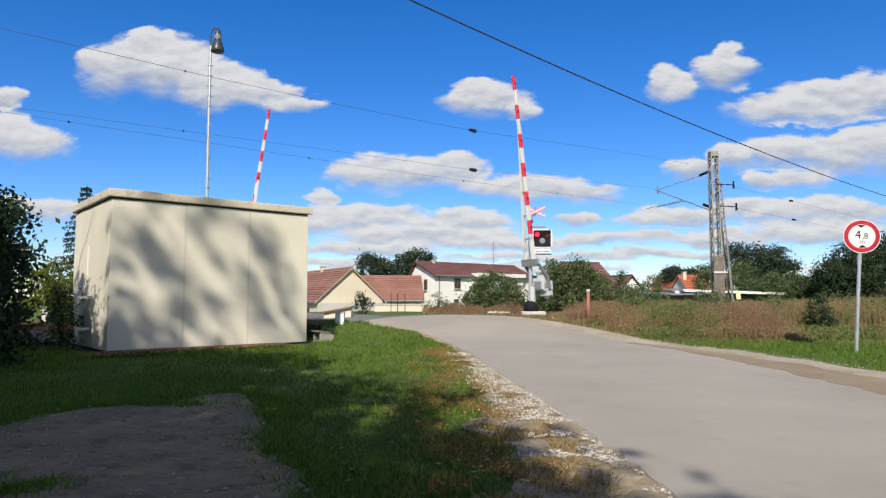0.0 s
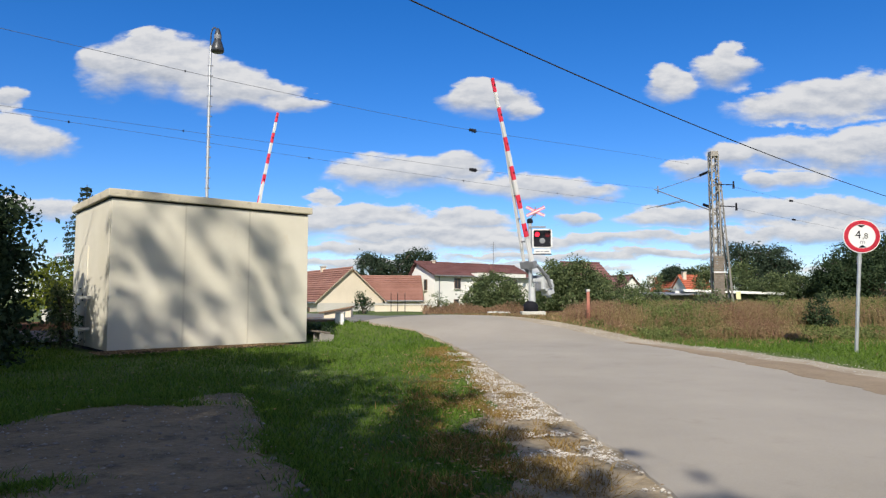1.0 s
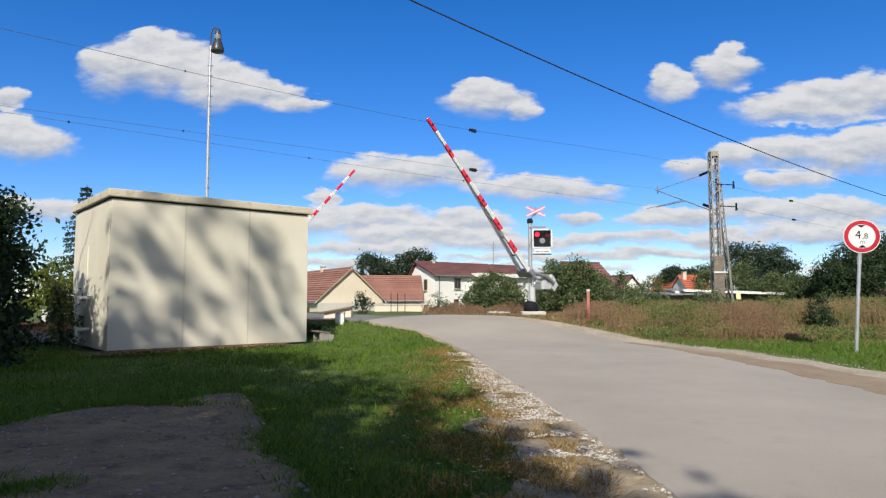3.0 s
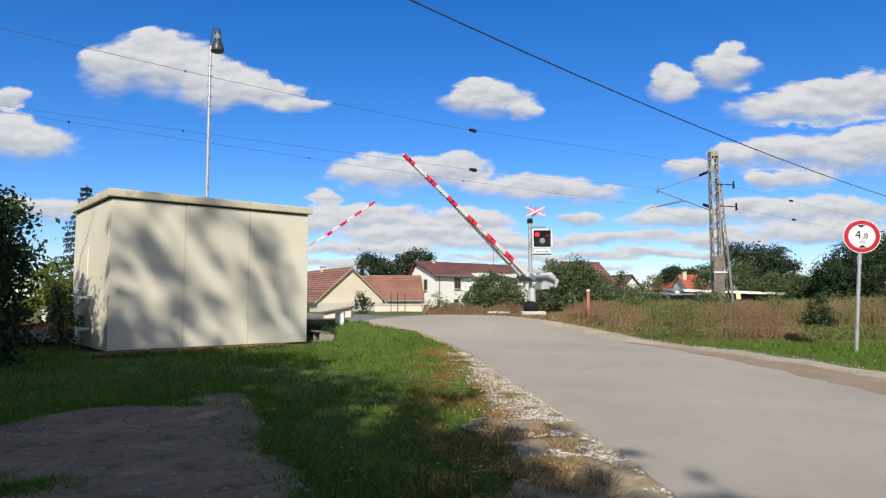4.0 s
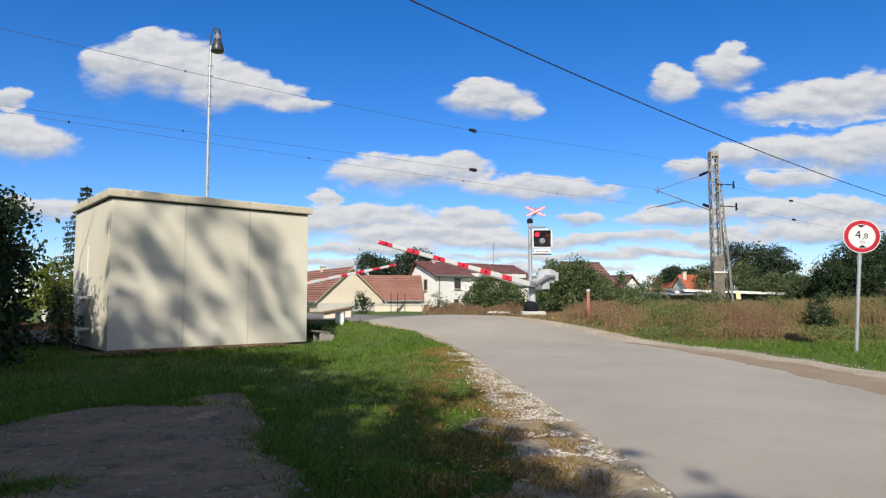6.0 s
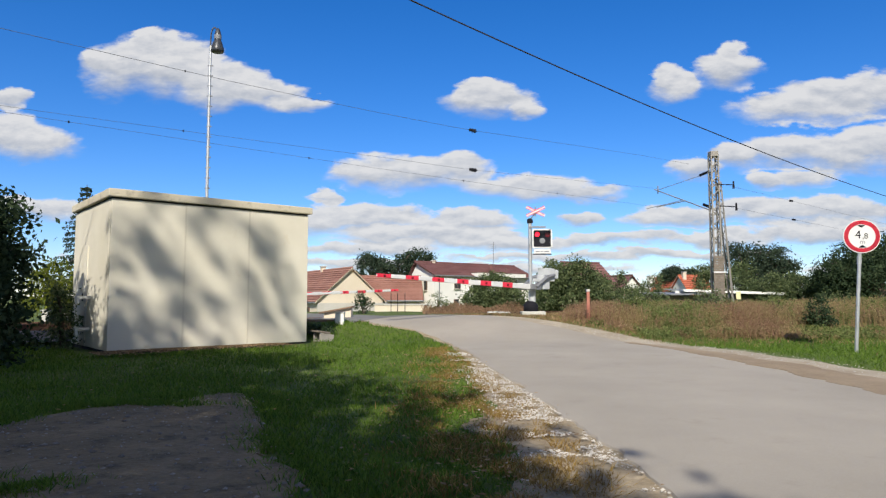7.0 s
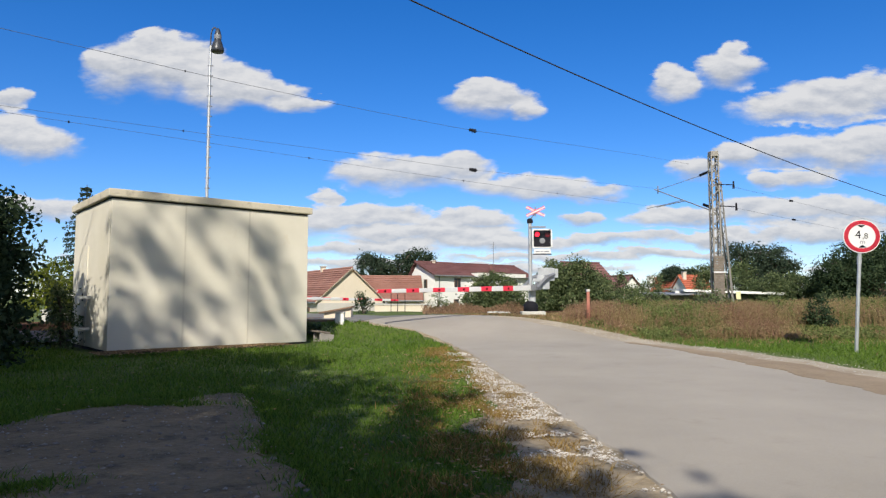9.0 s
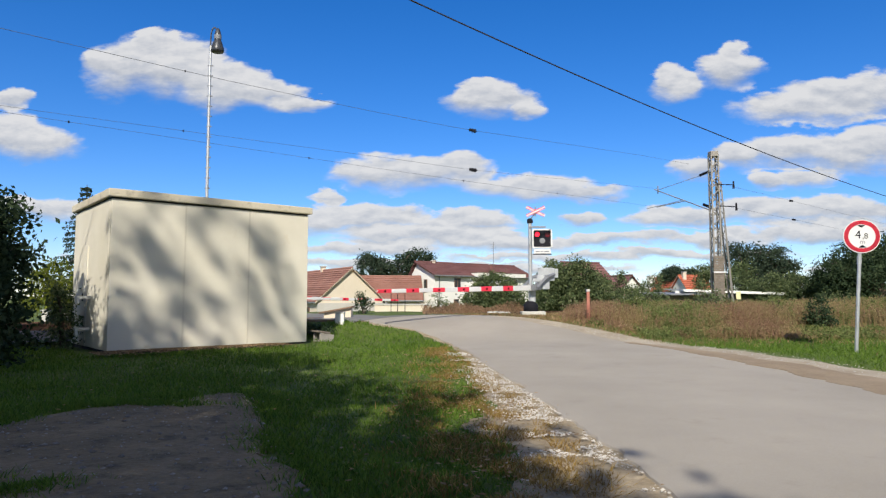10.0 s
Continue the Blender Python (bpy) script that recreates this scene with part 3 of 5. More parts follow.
def plate_outline(w, h, r, seg=5):
    pts = []
    for cx, cz, a0 in ((w / 2 - r, h / 2 - r, 0), (-w / 2 + r, h / 2 - r, 90), (-w / 2 + r, -h / 2 + r, 180), (w / 2 - r, -h / 2 + r, 270)):
        for k in range(seg + 1):
            a = radians(a0 + 90 * k / seg)
            pts.append((cx + r * math.cos(a), cz + r * math.sin(a)))
    return pts


def build_signal():
    """Post with warning lights and crossing saltire; origin at the foot of its concrete base, facing -y."""
    s = thing("crossing_signal", pose(2.64, 19.62, 0.46), "grey post with flashing red crossing lights and saltire", "crossing signal")
    part("base", box((0.06, 0, 0.08), (0.70, 0.55, 0.20), 0.02), CONCRETE, s, "pale concrete base block")
    part("drum", lathe([(0.19, 0.16), (0.225, 0.19), (0.22, 0.36), (0.15, 0.46), (0.085, 0.49)], 18), BLACK, s, "black cast pedestal", True)
    part("post", rod((0, 0, 0.45), (0, 0, 2.93), 0.06, 0.055, 14), GALV, s)
    part("collar", lathe([(0.08, 2.84), (0.09, 2.86), (0.09, 2.95), (0.04, 2.99)], 12), BLACK, s)
    part("spigot", rod((0, 0, 2.95), (0.14, -0.05, 3.12), 0.02), MID_GREY, s)
    part("arm", box((0.22, -0.06, 2.72), (0.50, 0.05, 0.05), 0.006), MID_GREY, s)
    cx, cz = 0.34, 2.36
    at = Matrix.Translation((cx, -0.18, cz))
    board = part("signal_board", prism(plate_outline(0.60, 0.585, 0.06), 0.05), WHITE, s, "white-edged signal board", m=at)
    part("black_panel", prism(plate_outline(0.51, 0.49, 0.03), 0.02), BLACK, board, "black panel", m=Matrix.Translation((0, -0.016, 0)))
    part("housing", box((0, 0.13, 0), (0.5, 0.16, 0.48), 0.02), MID_GREY, board)
    for x, z, r, mat in ((-0.155, 0.12, 0.08, DARK_RED), (0.155, 0.12, 0.08, DARK_RED), (0.0, -0.07, 0.085, MID_GREY)):
        part("lens", rod((x, -0.02, z), (x, -0.035, z), r, r * 0.9, 20), mat, board)
        if mat is MID_GREY:
            continue
        bm = bmesh.new()
        for k in range(13):
            a0, a1 = radians(15 + k * 11.5), radians(15 + (k + 1) * 11.5)
            v = [bm.verts.new((x + r * 1.12 * math.cos(a), y, z + r * 1.12 * math.sin(a))) for a in (a0, a1) for y in (-0.016, -0.16)]
            bm.faces.new((v[0], v[1], v[3], v[2]))
        bmesh.ops.remove_doubles(bm, verts=bm.verts[:], dist=0.0005)
        bmesh.ops.solidify(bm, geom=bm.faces[:], thickness=0.004)
        part("hood", bm, BLACK, board)
    lit = part("lit_lamp", rod((0, -0.037, 0.12), (0, -0.045, 0.12), 0.072, 0.065, 20), RED_GLOW, board, "glowing red lamp")
    label_plate = part("name_plate", box((0.0, 0.0, -0.39), (0.50, 0.03, 0.13), 0.006), WHITE, board, "white plate with grey writing")
    for x0, x1 in ((-0.2, -0.08), (-0.05, 0.02), (0.05, 0.2)):
        part("writing_bar", box(((x0 + x1) / 2, -0.017, -0.39), (x1 - x0, 0.004, 0.035)), MID_GREY, label_plate)
    part("lower_frame", box((0.0, 0.03, -0.47), (0.56, 0.05, 0.03)), BLACK, board)
    cross = part("saltire", box((0, 0, 0), (0.04, 0.04, 0.30)), MID_GREY, s, "white crossing saltire with red edges", m=Matrix.Translation((0.16, -0.06, 3.19)))
    for k, a in enumerate((26, -26)):
        blade = part("cross_arm", box((0, -0.03 - 0.014 * k, 0), (0.62, 0.012, 0.085), 0.002), WHITE, cross, "white board with red border", m=pose(0, 0, 0, 0, a, 0))
        for z in (-0.032, 0.032):
            part("border", box((0, -0.04 - 0.014 * k, z), (0.61, 0.006, 0.018)), RED, cross, m=pose(0, 0, 0, 0, a, 0))
    return lit


# ---- height limit sign ----
def build_sign():
    s = thing("road_sign", pose(7.60, 11.9, 0.04, 0, 0, -14), "round red-rimmed height limit sign on a grey post", "road sign")
    part("post", rod((-0.085, 0.03, -0.1), (0.065, 0.03, 2.0), 0.032, None, 12), GALV, s)
    part("post_cap", rod((0.036, 0.03, 1.62), (0.046, 0.03, 1.76), 0.04, None, 12), GALV, s)
    disc = part("disc", rod((0.085, 0.0, 2.13), (0.085, -0.02, 2.13), 0.308, None, 48), WHITE, s, "white-edged sign disc")
    bm = bmesh.new()
    ring = [[bm.verts.new((0.085 + r * math.cos(2 * math.pi * i / 48), -0.024, 2.13 + r * math.sin(2 * math.pi * i / 48))) for i in range(48)] for r in (0.293, 0.222)]
    for i in range(48):
        bm.faces.new((ring[0][i], ring[0][(i + 1) % 48], ring[1][(i + 1) % 48], ring[1][i]))
    bmesh.ops.solidify(bm, geom=bm.faces[:], thickness=0.003)
    part("rim", bm, RED, disc, "red ring")
    for sgn in (1, -1):
        bm = prism([(0.085 - 0.066, 2.13 + sgn * 0.207), (0.085 + 0.066, 2.13 + sgn * 0.207), (0.085, 2.13 + sgn * 0.158)], 0.004)
        part("arrow", bm, BLACK, disc, "black triangle", m=Matrix.Translation((0, -0.027, 0)))
    letters("numeral", "4", 0.212, BLACK, disc, pose(0.022, -0.023, 2.155, 90))
    letters("numeral", ",8", 0.142, BLACK, disc, pose(0.138, -0.023, 2.13, 90))
    letters("unit", "m", 0.115, MID_GREY, disc, pose(0.092, -0.023, 2.028, 90))


# ---- railway ----
def build_railway():
    q0 = 18.2
    deck = 0.38
    bed = thing("railway_track", pose(*(N * q0 + T * 14)[:2], deck - 0.02, 0, 0, TURN), "railway track on brown stone ballast", "railway track", kind="structure")
    for y in (-0.755, 0.755):
        bm = bmesh.new()
        for x0, x1 in ((-70, -4), (4, 120)):
            bm_box(bm, ((x0 + x1) / 2, y, 0.07), (x1 - x0, 0.07, 0.04))
            bm_box(bm, ((x0 + x1) / 2, y, 0.0), (x1 - x0, 0.018, 0.12))
            bm_box(bm, ((x0 + x1) / 2, y, -0.06), (x1 - x0, 0.14, 0.02))
        part("rail", bm, RUST, bed, "rusty steel rail")
    for x0, x1 in ((-70, -4), (4, 120)):
        bm = prism([(-2.0, -0.25), (2.0, -0.25), (1.5, -0.06), (-1.5, -0.06)], x1 - x0)
        part("ballast", bm, BALLAST, bed, m=pose(x0, 0, 0, 0, 0, -90) )
    base = mesh_of("sleeper", box((0, 0, -0.05), (0.24, 2.5, 0.08), 0.01), CONCRETE)
    for i in range(40):
        part("sleeper", base, CONCRETE, bed, m=pose(4.4 + i * 0.65, 0, 0.0))


def wire(name, pts, r, mat, label, category="cable"):
    cu = bpy.data.curves.new(name, "CURVE")
    cu.dimensions, cu.bevel_depth, cu.bevel_resolution = "3D", r, 1
    sp = cu.splines.new("POLY")
    sp.points.add(len(pts) - 1)
    for p, v in zip(sp.points, pts):
        p.co = (*v, 1)
    tmp = new(name, cu)
    bpy.context.view_layer.update()
    me = bpy.data.meshes.new_from_object(tmp.evaluated_get(bpy.context.evaluated_depsgraph_get()))
    bpy.data.objects.remove(tmp)
    me.materials.clear()
    me.materials.append(mat)
    return tagged(new(name, me), label, category)


def hung(q, heights, n=60):
    """Points of a wire along the track at offset q; heights are (distance, z) pairs."""
    d = [h[0] for h in heights]
    out = []
    for i in range(n + 1):
        s = d[0] + (d[-1] - d[0]) * i / n
        out.append(N * q + T * s + Vector((0, 0, float(np.interp(s, d, [h[1] for h in heights])))))
    return out


def build_wires():
    # distances along T: the left of the view lies near 1.7, the mast near 29.5
    feeder = [(-40, 7.9), (-12, 7.5), (1.7, 7.42), (6.8, 7.36), (12, 7.40), (16.8, 7.52), (23, 7.9), (28.6, 8.22), (33.2, 8.4)]
    messenger = [(-40, 6.6), (-12, 5.6), (1.7, 5.56), (6.7, 5.69), (13, 5.88), (16.8, 5.97), (24, 6.35), (30.4, 6.70)]
    contact = [(-40, 5.6), (1.7, 5.42), (12, 5.46), (16.5, 5.5), (29.5, 5.70)]
    a = wire("feeder_wire", hung(18.2, feeder), 0.006, WIRE, "thin dark feeder wire above the railway")
    b = wire("messenger_wire", hung(18.2, messenger), 0.0042, WIRE, "thin dark catenary wire above the railway")
    c = wire("contact_wire", hung(18.2, contact), 0.0042, WIRE, "thin dark contact wire above the railway")
    for ob, rows, at in ((a, feeder, (6.0, 17.0)), (b, messenger, (6.0, 17.0)), (c, contact, (3.2, 9.9, 16.5, 22.0))):
        for s in at:
            z = float(np.interp(s, [r[0] for r in rows], [r[1] for r in rows]))
            big = s == 17.0
            bm = lathe([(0.01, -0.22), (0.07, -0.16), (0.03, -0.1), (0.085, -0.03), (0.03, 0.03), (0.085, 0.1), (0.03, 0.15), (0.01, 0.22)], 10) if big else box((0, 0, 0), (0.035, 0.035, 0.06), 0.008)
            m = Matrix.Translation(N * 18.2 + T * s + Vector((0, 0, z))) @ pose(0, 0, 0)
            if big:
                m = Matrix.Translation(N * 18.2 + T * s + Vector((0, 0, z))) @ pose(0, 0, 0, 0, 0, TURN) @ pose(0, 0, 0, 0, 90, 0)
            part("insulator" if big else "clamp", bm, BLACK, ob, "dark ribbed insulator" if big else "", m=m)
    for z, q in ((6.4, 14.6), (5.35, 14.5)):
        ob = wire("return_wire", [N * q + T * (29.0 + u) + Vector((0, 0, z - 0.006 * u)) for u in range(0, 60, 3)], 0.005, WIRE, "thin dark wire beyond the catenary mast")
        part("insulator", box((0, 0, 0), (0.34, 0.10, 0.10), 0.03), BLACK, ob, "dark insulator", m=Matrix.Translation(N * q + T * 37.5 + Vector((0, 0, z - 0.05))) @ pose(0, 0, 0, 0, 0, TURN))
    # the thick cable nearer the road sags between poles out of sight
    s, z = [7.35, 10.03, 13.12, 15.71, 20.44, 25.81, 35.51], [6.746, 6.535, 6.376, 6.261, 6.044, 5.922, 5.81]
    low = np.polyfit(s, z, 3)
    pts = []
    for u in np.linspace(-12, 60, 70):
        k = min(max(float(u), 7.35), 35.51)
        slope = float(np.polyval(np.polyder(low), k))
        pts.append(N * 9.6 + T * float(u) + Vector((0, 0, float(np.polyval(low, k)) + slope * (float(u) - k))))
    wire("power_cable", pts, 0.015, CABLE, "thick black overhead power cable")


def build_mast():
    """Slim lattice catenary column with a raking strut, beside the track."""
    m = thing("catenary_mast", pose(13.06, 31.0, 0.3), "slim grey lattice catenary mast with raking strut", "mast")
    H, h = 7.66, 0.165
    corners = [(-1, -1), (1, -1), (1, 1), (-1, 1)]
    for cx, cy in corners:
        part("leg", rod((cx * h * 1.12, cy * h * 1.12, -0.2), (cx * h, cy * h, H), 0.048, 0.042, 4), MAST_CONCRETE, m)
    n = 22
    for i in range(n):
        z0, z1 = H * i / n, H * (i + 1) / n
        for k in range(4):
            a, b = corners[k], corners[(k + 1) % 4]
            if i % 2:
                a, b = b, a
            part("brace", rod((a[0] * h, a[1] * h, z0), (b[0] * h, b[1] * h, z1), 0.028, None, 4), MAST_CONCRETE, m)
    part("cap", box((0, 0, H), (0.38, 0.38, 0.26), 0.03), MAST_CONCRETE, m, "weathered mast head")
    foot, top = Vector((0.70, 0.0, -0.2)), Vector((0.24, 0.0, 6.3))
    for y in (-0.2, 0.2):
        part("strut", rod(foot + Vector((0, y, 0)), top + Vector((0, y, 0)), 0.048, 0.04, 4), MAST_CONCRETE, m, "raking strut")
    for i in range(20):
        a, b = foot.lerp(top, i / 20), foot.lerp(top, (i + 1) / 20)
        s = 0.2 if i % 2 else -0.2
        part("lacing", rod(a + Vector((0, -s, 0)), b + Vector((0, s, 0)), 0.022, None, 4), MAST_CONCRETE, m)
        if i % 2 == 0:
            part("tie", rod(a, (0.2, 0, a.z + 0.12), 0.02, None, 4), MAST_CONCRETE, m)
    for i in range(21):
        z = 0.15 + i * 0.125
        part("lagging_board", box((0.0, -0.27, z), (0.50, 0.05, 0.112), 0.008), OLD_WOOD, m, "weathered wooden board")
    part("band", box((0.05, -0.30, 1.95), (0.62, 0.03, 0.06)), WHITE, m)
    part("warning_plate", box((0.86, -0.30, 0.85), (0.22, 0.02, 0.36), 0.004), surface("yellow_plate", (0.62, 0.58, 0.25), (0.75, 0.72, 0.45), 4, 30, 0.5), m, "pale yellow warning plate")
    arm = part("cantilever", cantilever_mesh(), MID_GREY, m, "steel cantilever arm", m=pose(0, 0, 0, 0, 0, TURN))
    for a, b in (((0, 0.25, 5.12), (0, 0.6, 5.3)), ((0, 0.25, 6.85), (0, 0.75, 6.72))):
        bm = bmesh.new()
        a, b = Vector(a), Vector(b)
        for k in range(7):
            bm_rod(bm, a.lerp(b, k / 7), a.lerp(b, (k + 0.6) / 7), 0.075, 0.05, 10)
        part("insulator", bm, BLACK, arm, "dark ribbed insulator")
    for z, y in ((6.05, -0.95), (5.0, -1.05)):
        bm = rod((0.0, -0.2, z + 0.12), (0, y, z), 0.022)
        bm_rod(bm, (0, y, z - 0.18), (0, y, z + 0.18), 0.055, 0.035, 10)
        part("rear_insulator", bm, BLACK, arm, "dark insulator on a bracket")


def cantilever_mesh():
    bm = bmesh.new()
    bm_rod(bm, (0, 0.2, 4.95), (0, 3.2, 6.35), 0.028)
    bm_rod(bm, (0, 0.2, 6.8), (0, 3.0, 6.3), 0.015)
    bm_rod(bm, (0, 1.5, 5.56), (0, 3.1, 5.42), 0.022)
    bm_rod(bm, (-0.3, 1.5, 5.56), (-0.6, 3.3, 5.30), 0.016)
    bm_rod(bm, (0, 3.0, 6.1), (0, 3.0, 6.5), 0.03)
    return bm


def build_lamp_post():
    p = N * 16.0 + T * 5.9
    m = thing("lamp_post", pose(p.x, p.y, 0.3), "tall slim steel lamp post with dark bell lamp", "lamp post")
    part("pole", rod((0, 0, -0.2), (-0.02, 0, 7.1), 0.045, 0.032, 12), GALV, m)
    for i in range(24):
        z = 0.6 + i * 0.26
        part("rung", rod((-0.065, -0.02, z), (0.065, -0.02, z), 0.016, None, 6), MID_GREY, m)
    bm = bmesh.new()
    prev = Vector((-0.02, 0, 7.0))
    for k in range(1, 9):
        a = radians(180 - 20 * k)
        p1 = Vector((0.07 + 0.09 * math.cos(a), 0, 7.32 + 0.26 * math.sin(a)))
        bm_rod(bm, prev, p1, 0.018)
        prev = p1
    part("hook", bm, LAMP_GREEN, m)
    head = part("lamp_head", lathe([(0.02, 0.62), (0.05, 0.58), (0.07, 0.50), (0.085, 0.46), (0.085, 0.30), (0.10, 0.27), (0.12, 0.22), (0.155, 0.10), (0.165, 0.03), (0.15, 0.0)], 18), LAMP_GREEN, m, "dark bell-shaped lamp", True, m=pose(0.16, 0, 6.94))
    part("glass_band", lathe([(0.088, 0.33), (0.09, 0.35), (0.09, 0.42), (0.088, 0.44)], 18), MID_GREY, head)


build_hut()
near_boom = build_barrier(pose(3.02, 19.7, 0.5, 0, 0, TURN + 180), 1.17, 6.065, 0.32, "red and white striped level crossing barrier, lowering beside the road")
far_boom = build_barrier(pose(-7.65, 24.34, 0.45, 0, 0, TURN), 0.65, 7.4, 0.025, "red and white striped barrier across the railway, lowering")
lit_lamp = build_signal()
build_sign()
build_railway()
build_wires()
build_mast()
build_lamp_post()


# ---- village houses ----
def window(parent, m, w, h, bars=1):
    """A window set into a wall facing -y of m."""
    fr = part("window", box((0, -0.03, 0), (w, 0.08, h), 0.01), FRAME, parent, "dark framed window", m=m)
    n = bars + 1
    for i in range(n):
        part("pane", box((-w / 2 + (i + 0.5) * w / n, -0.075, 0), (w / n - 0.09, 0.012, h - 0.12)), GLASS, fr)
    part("sill", box((0, -0.09, -h / 2 - 0.03), (w + 0.16, 0.16, 0.05)), TRIM, fr)
    return fr


def roof_courses(parent, a, b, down, n, mat, thick=0.07):
    """Overlapping courses of tiles from the ridge a-b down the slope."""
    a, b, down = Vector(a), Vector(b), Vector(down)
    nrm = (b - a).cross(down).normalized()
    if nrm.z < 0:
        nrm = -nrm
    roof = None
    for i in range(n):
        s0, s1 = i / n, (i + 1.12) / n
        bm = bmesh.new()
        lift0, lift1 = nrm * 0.015, nrm * (thick + 0.02)
        pts = [a + down * s0 + lift0, b + down * s0 + lift0, b + down * s1 + lift1, a + down * s1 + lift1]
        top = [bm.verts.new(p) for p in pts]
        low = [bm.verts.new(p - nrm * thick) for p in pts]
        bm.faces.new(top)
        bm.faces.new(low[::-1])
        for k in range(4):
            bm.faces.new((top[k], top[(k + 1) % 4], low[(k + 1) % 4], low[k]))
        bmesh.ops.recalc_face_normals(bm, faces=bm.faces[:])
        if roof is None:
            roof = part("roof", bm, mat, parent, "tiled pitched roof")
        else:
            part("tile_course", bm, mat, roof)


def chimney(parent, x, y, z, h=0.9, mat=None, w=0.5):
    c = part("chimney", box((x, y, z + h / 2), (w, w, h), 0.02), mat or CREAM, parent, "rendered chimney")
    part("chimney_cap", box((x, y, z + h + 0.04), (w + 0.14, w + 0.14, 0.09), 0.01), CONCRETE, c)


def house(name, m, W, D, eave, peak, wall, tiles, label, over=0.35, courses=12, base=-1.0, lower=None, fascia=None, apex=None):
    """Gabled house: gable width W along x, ridge along y for D, over the middle or over apex."""
    h = thing(name, m, label, "house", "village houses")
    top = W / 2 if apex is None else apex
    part("wall", prism([(0, base), (W, base), (W, eave), (top, peak), (0, eave)], D), wall, h, "rendered house wall")
    if lower is not None:
        part("lower_wall", box((W / 2, -0.03, (base + lower[0]) / 2), (W + 0.02, 0.08, lower[0] - base)), lower[1], h, "grey rendered lower wall")
    for sgn, half in ((-1, top), (1, W - top)):
        rise, run = (peak - eave) / half, half + (over if half > 1 else 0.12)
        roof_courses(h, (top, -over, peak + 0.03), (top, D + over, peak + 0.03), (sgn * run, 0, -rise * run), courses, tiles)
        for y in (-over - 0.02, D + over + 0.02):
            p0, p1 = Vector((top, y, peak - 0.05)), Vector((top + sgn * run, y, peak - rise * run - 0.05))
            bm = bmesh.new()
            v = [bm.verts.new(p) for p in (p0, p1, p1 + Vector((0, 0, 0.12)), p0 + Vector((0, 0, 0.12)))]
            bm.faces.new(v)
            bmesh.ops.solidify(bm, geom=bm.faces[:], thickness=0.04)
            part("barge_board", bm, fascia or wall, h)
        part("eave_board", box((top + sgn * (run - 0.02), D / 2, peak - rise * run - 0.02), (0.05, D + 2 * over, 0.16)), fascia or TRIM, h)
        part("gutter", rod((top + sgn * (run + 0.05), -over, peak - rise * run - 0.02), (top + sgn * (run + 0.05), D + over, peak - rise * run - 0.02), 0.06, None, 8), MID_GREY, h)
    part("ridge_cap", rod((top, -over, peak + 0.08), (top, D + over, peak + 0.08), 0.10, None, 8), tiles, h)
    return h


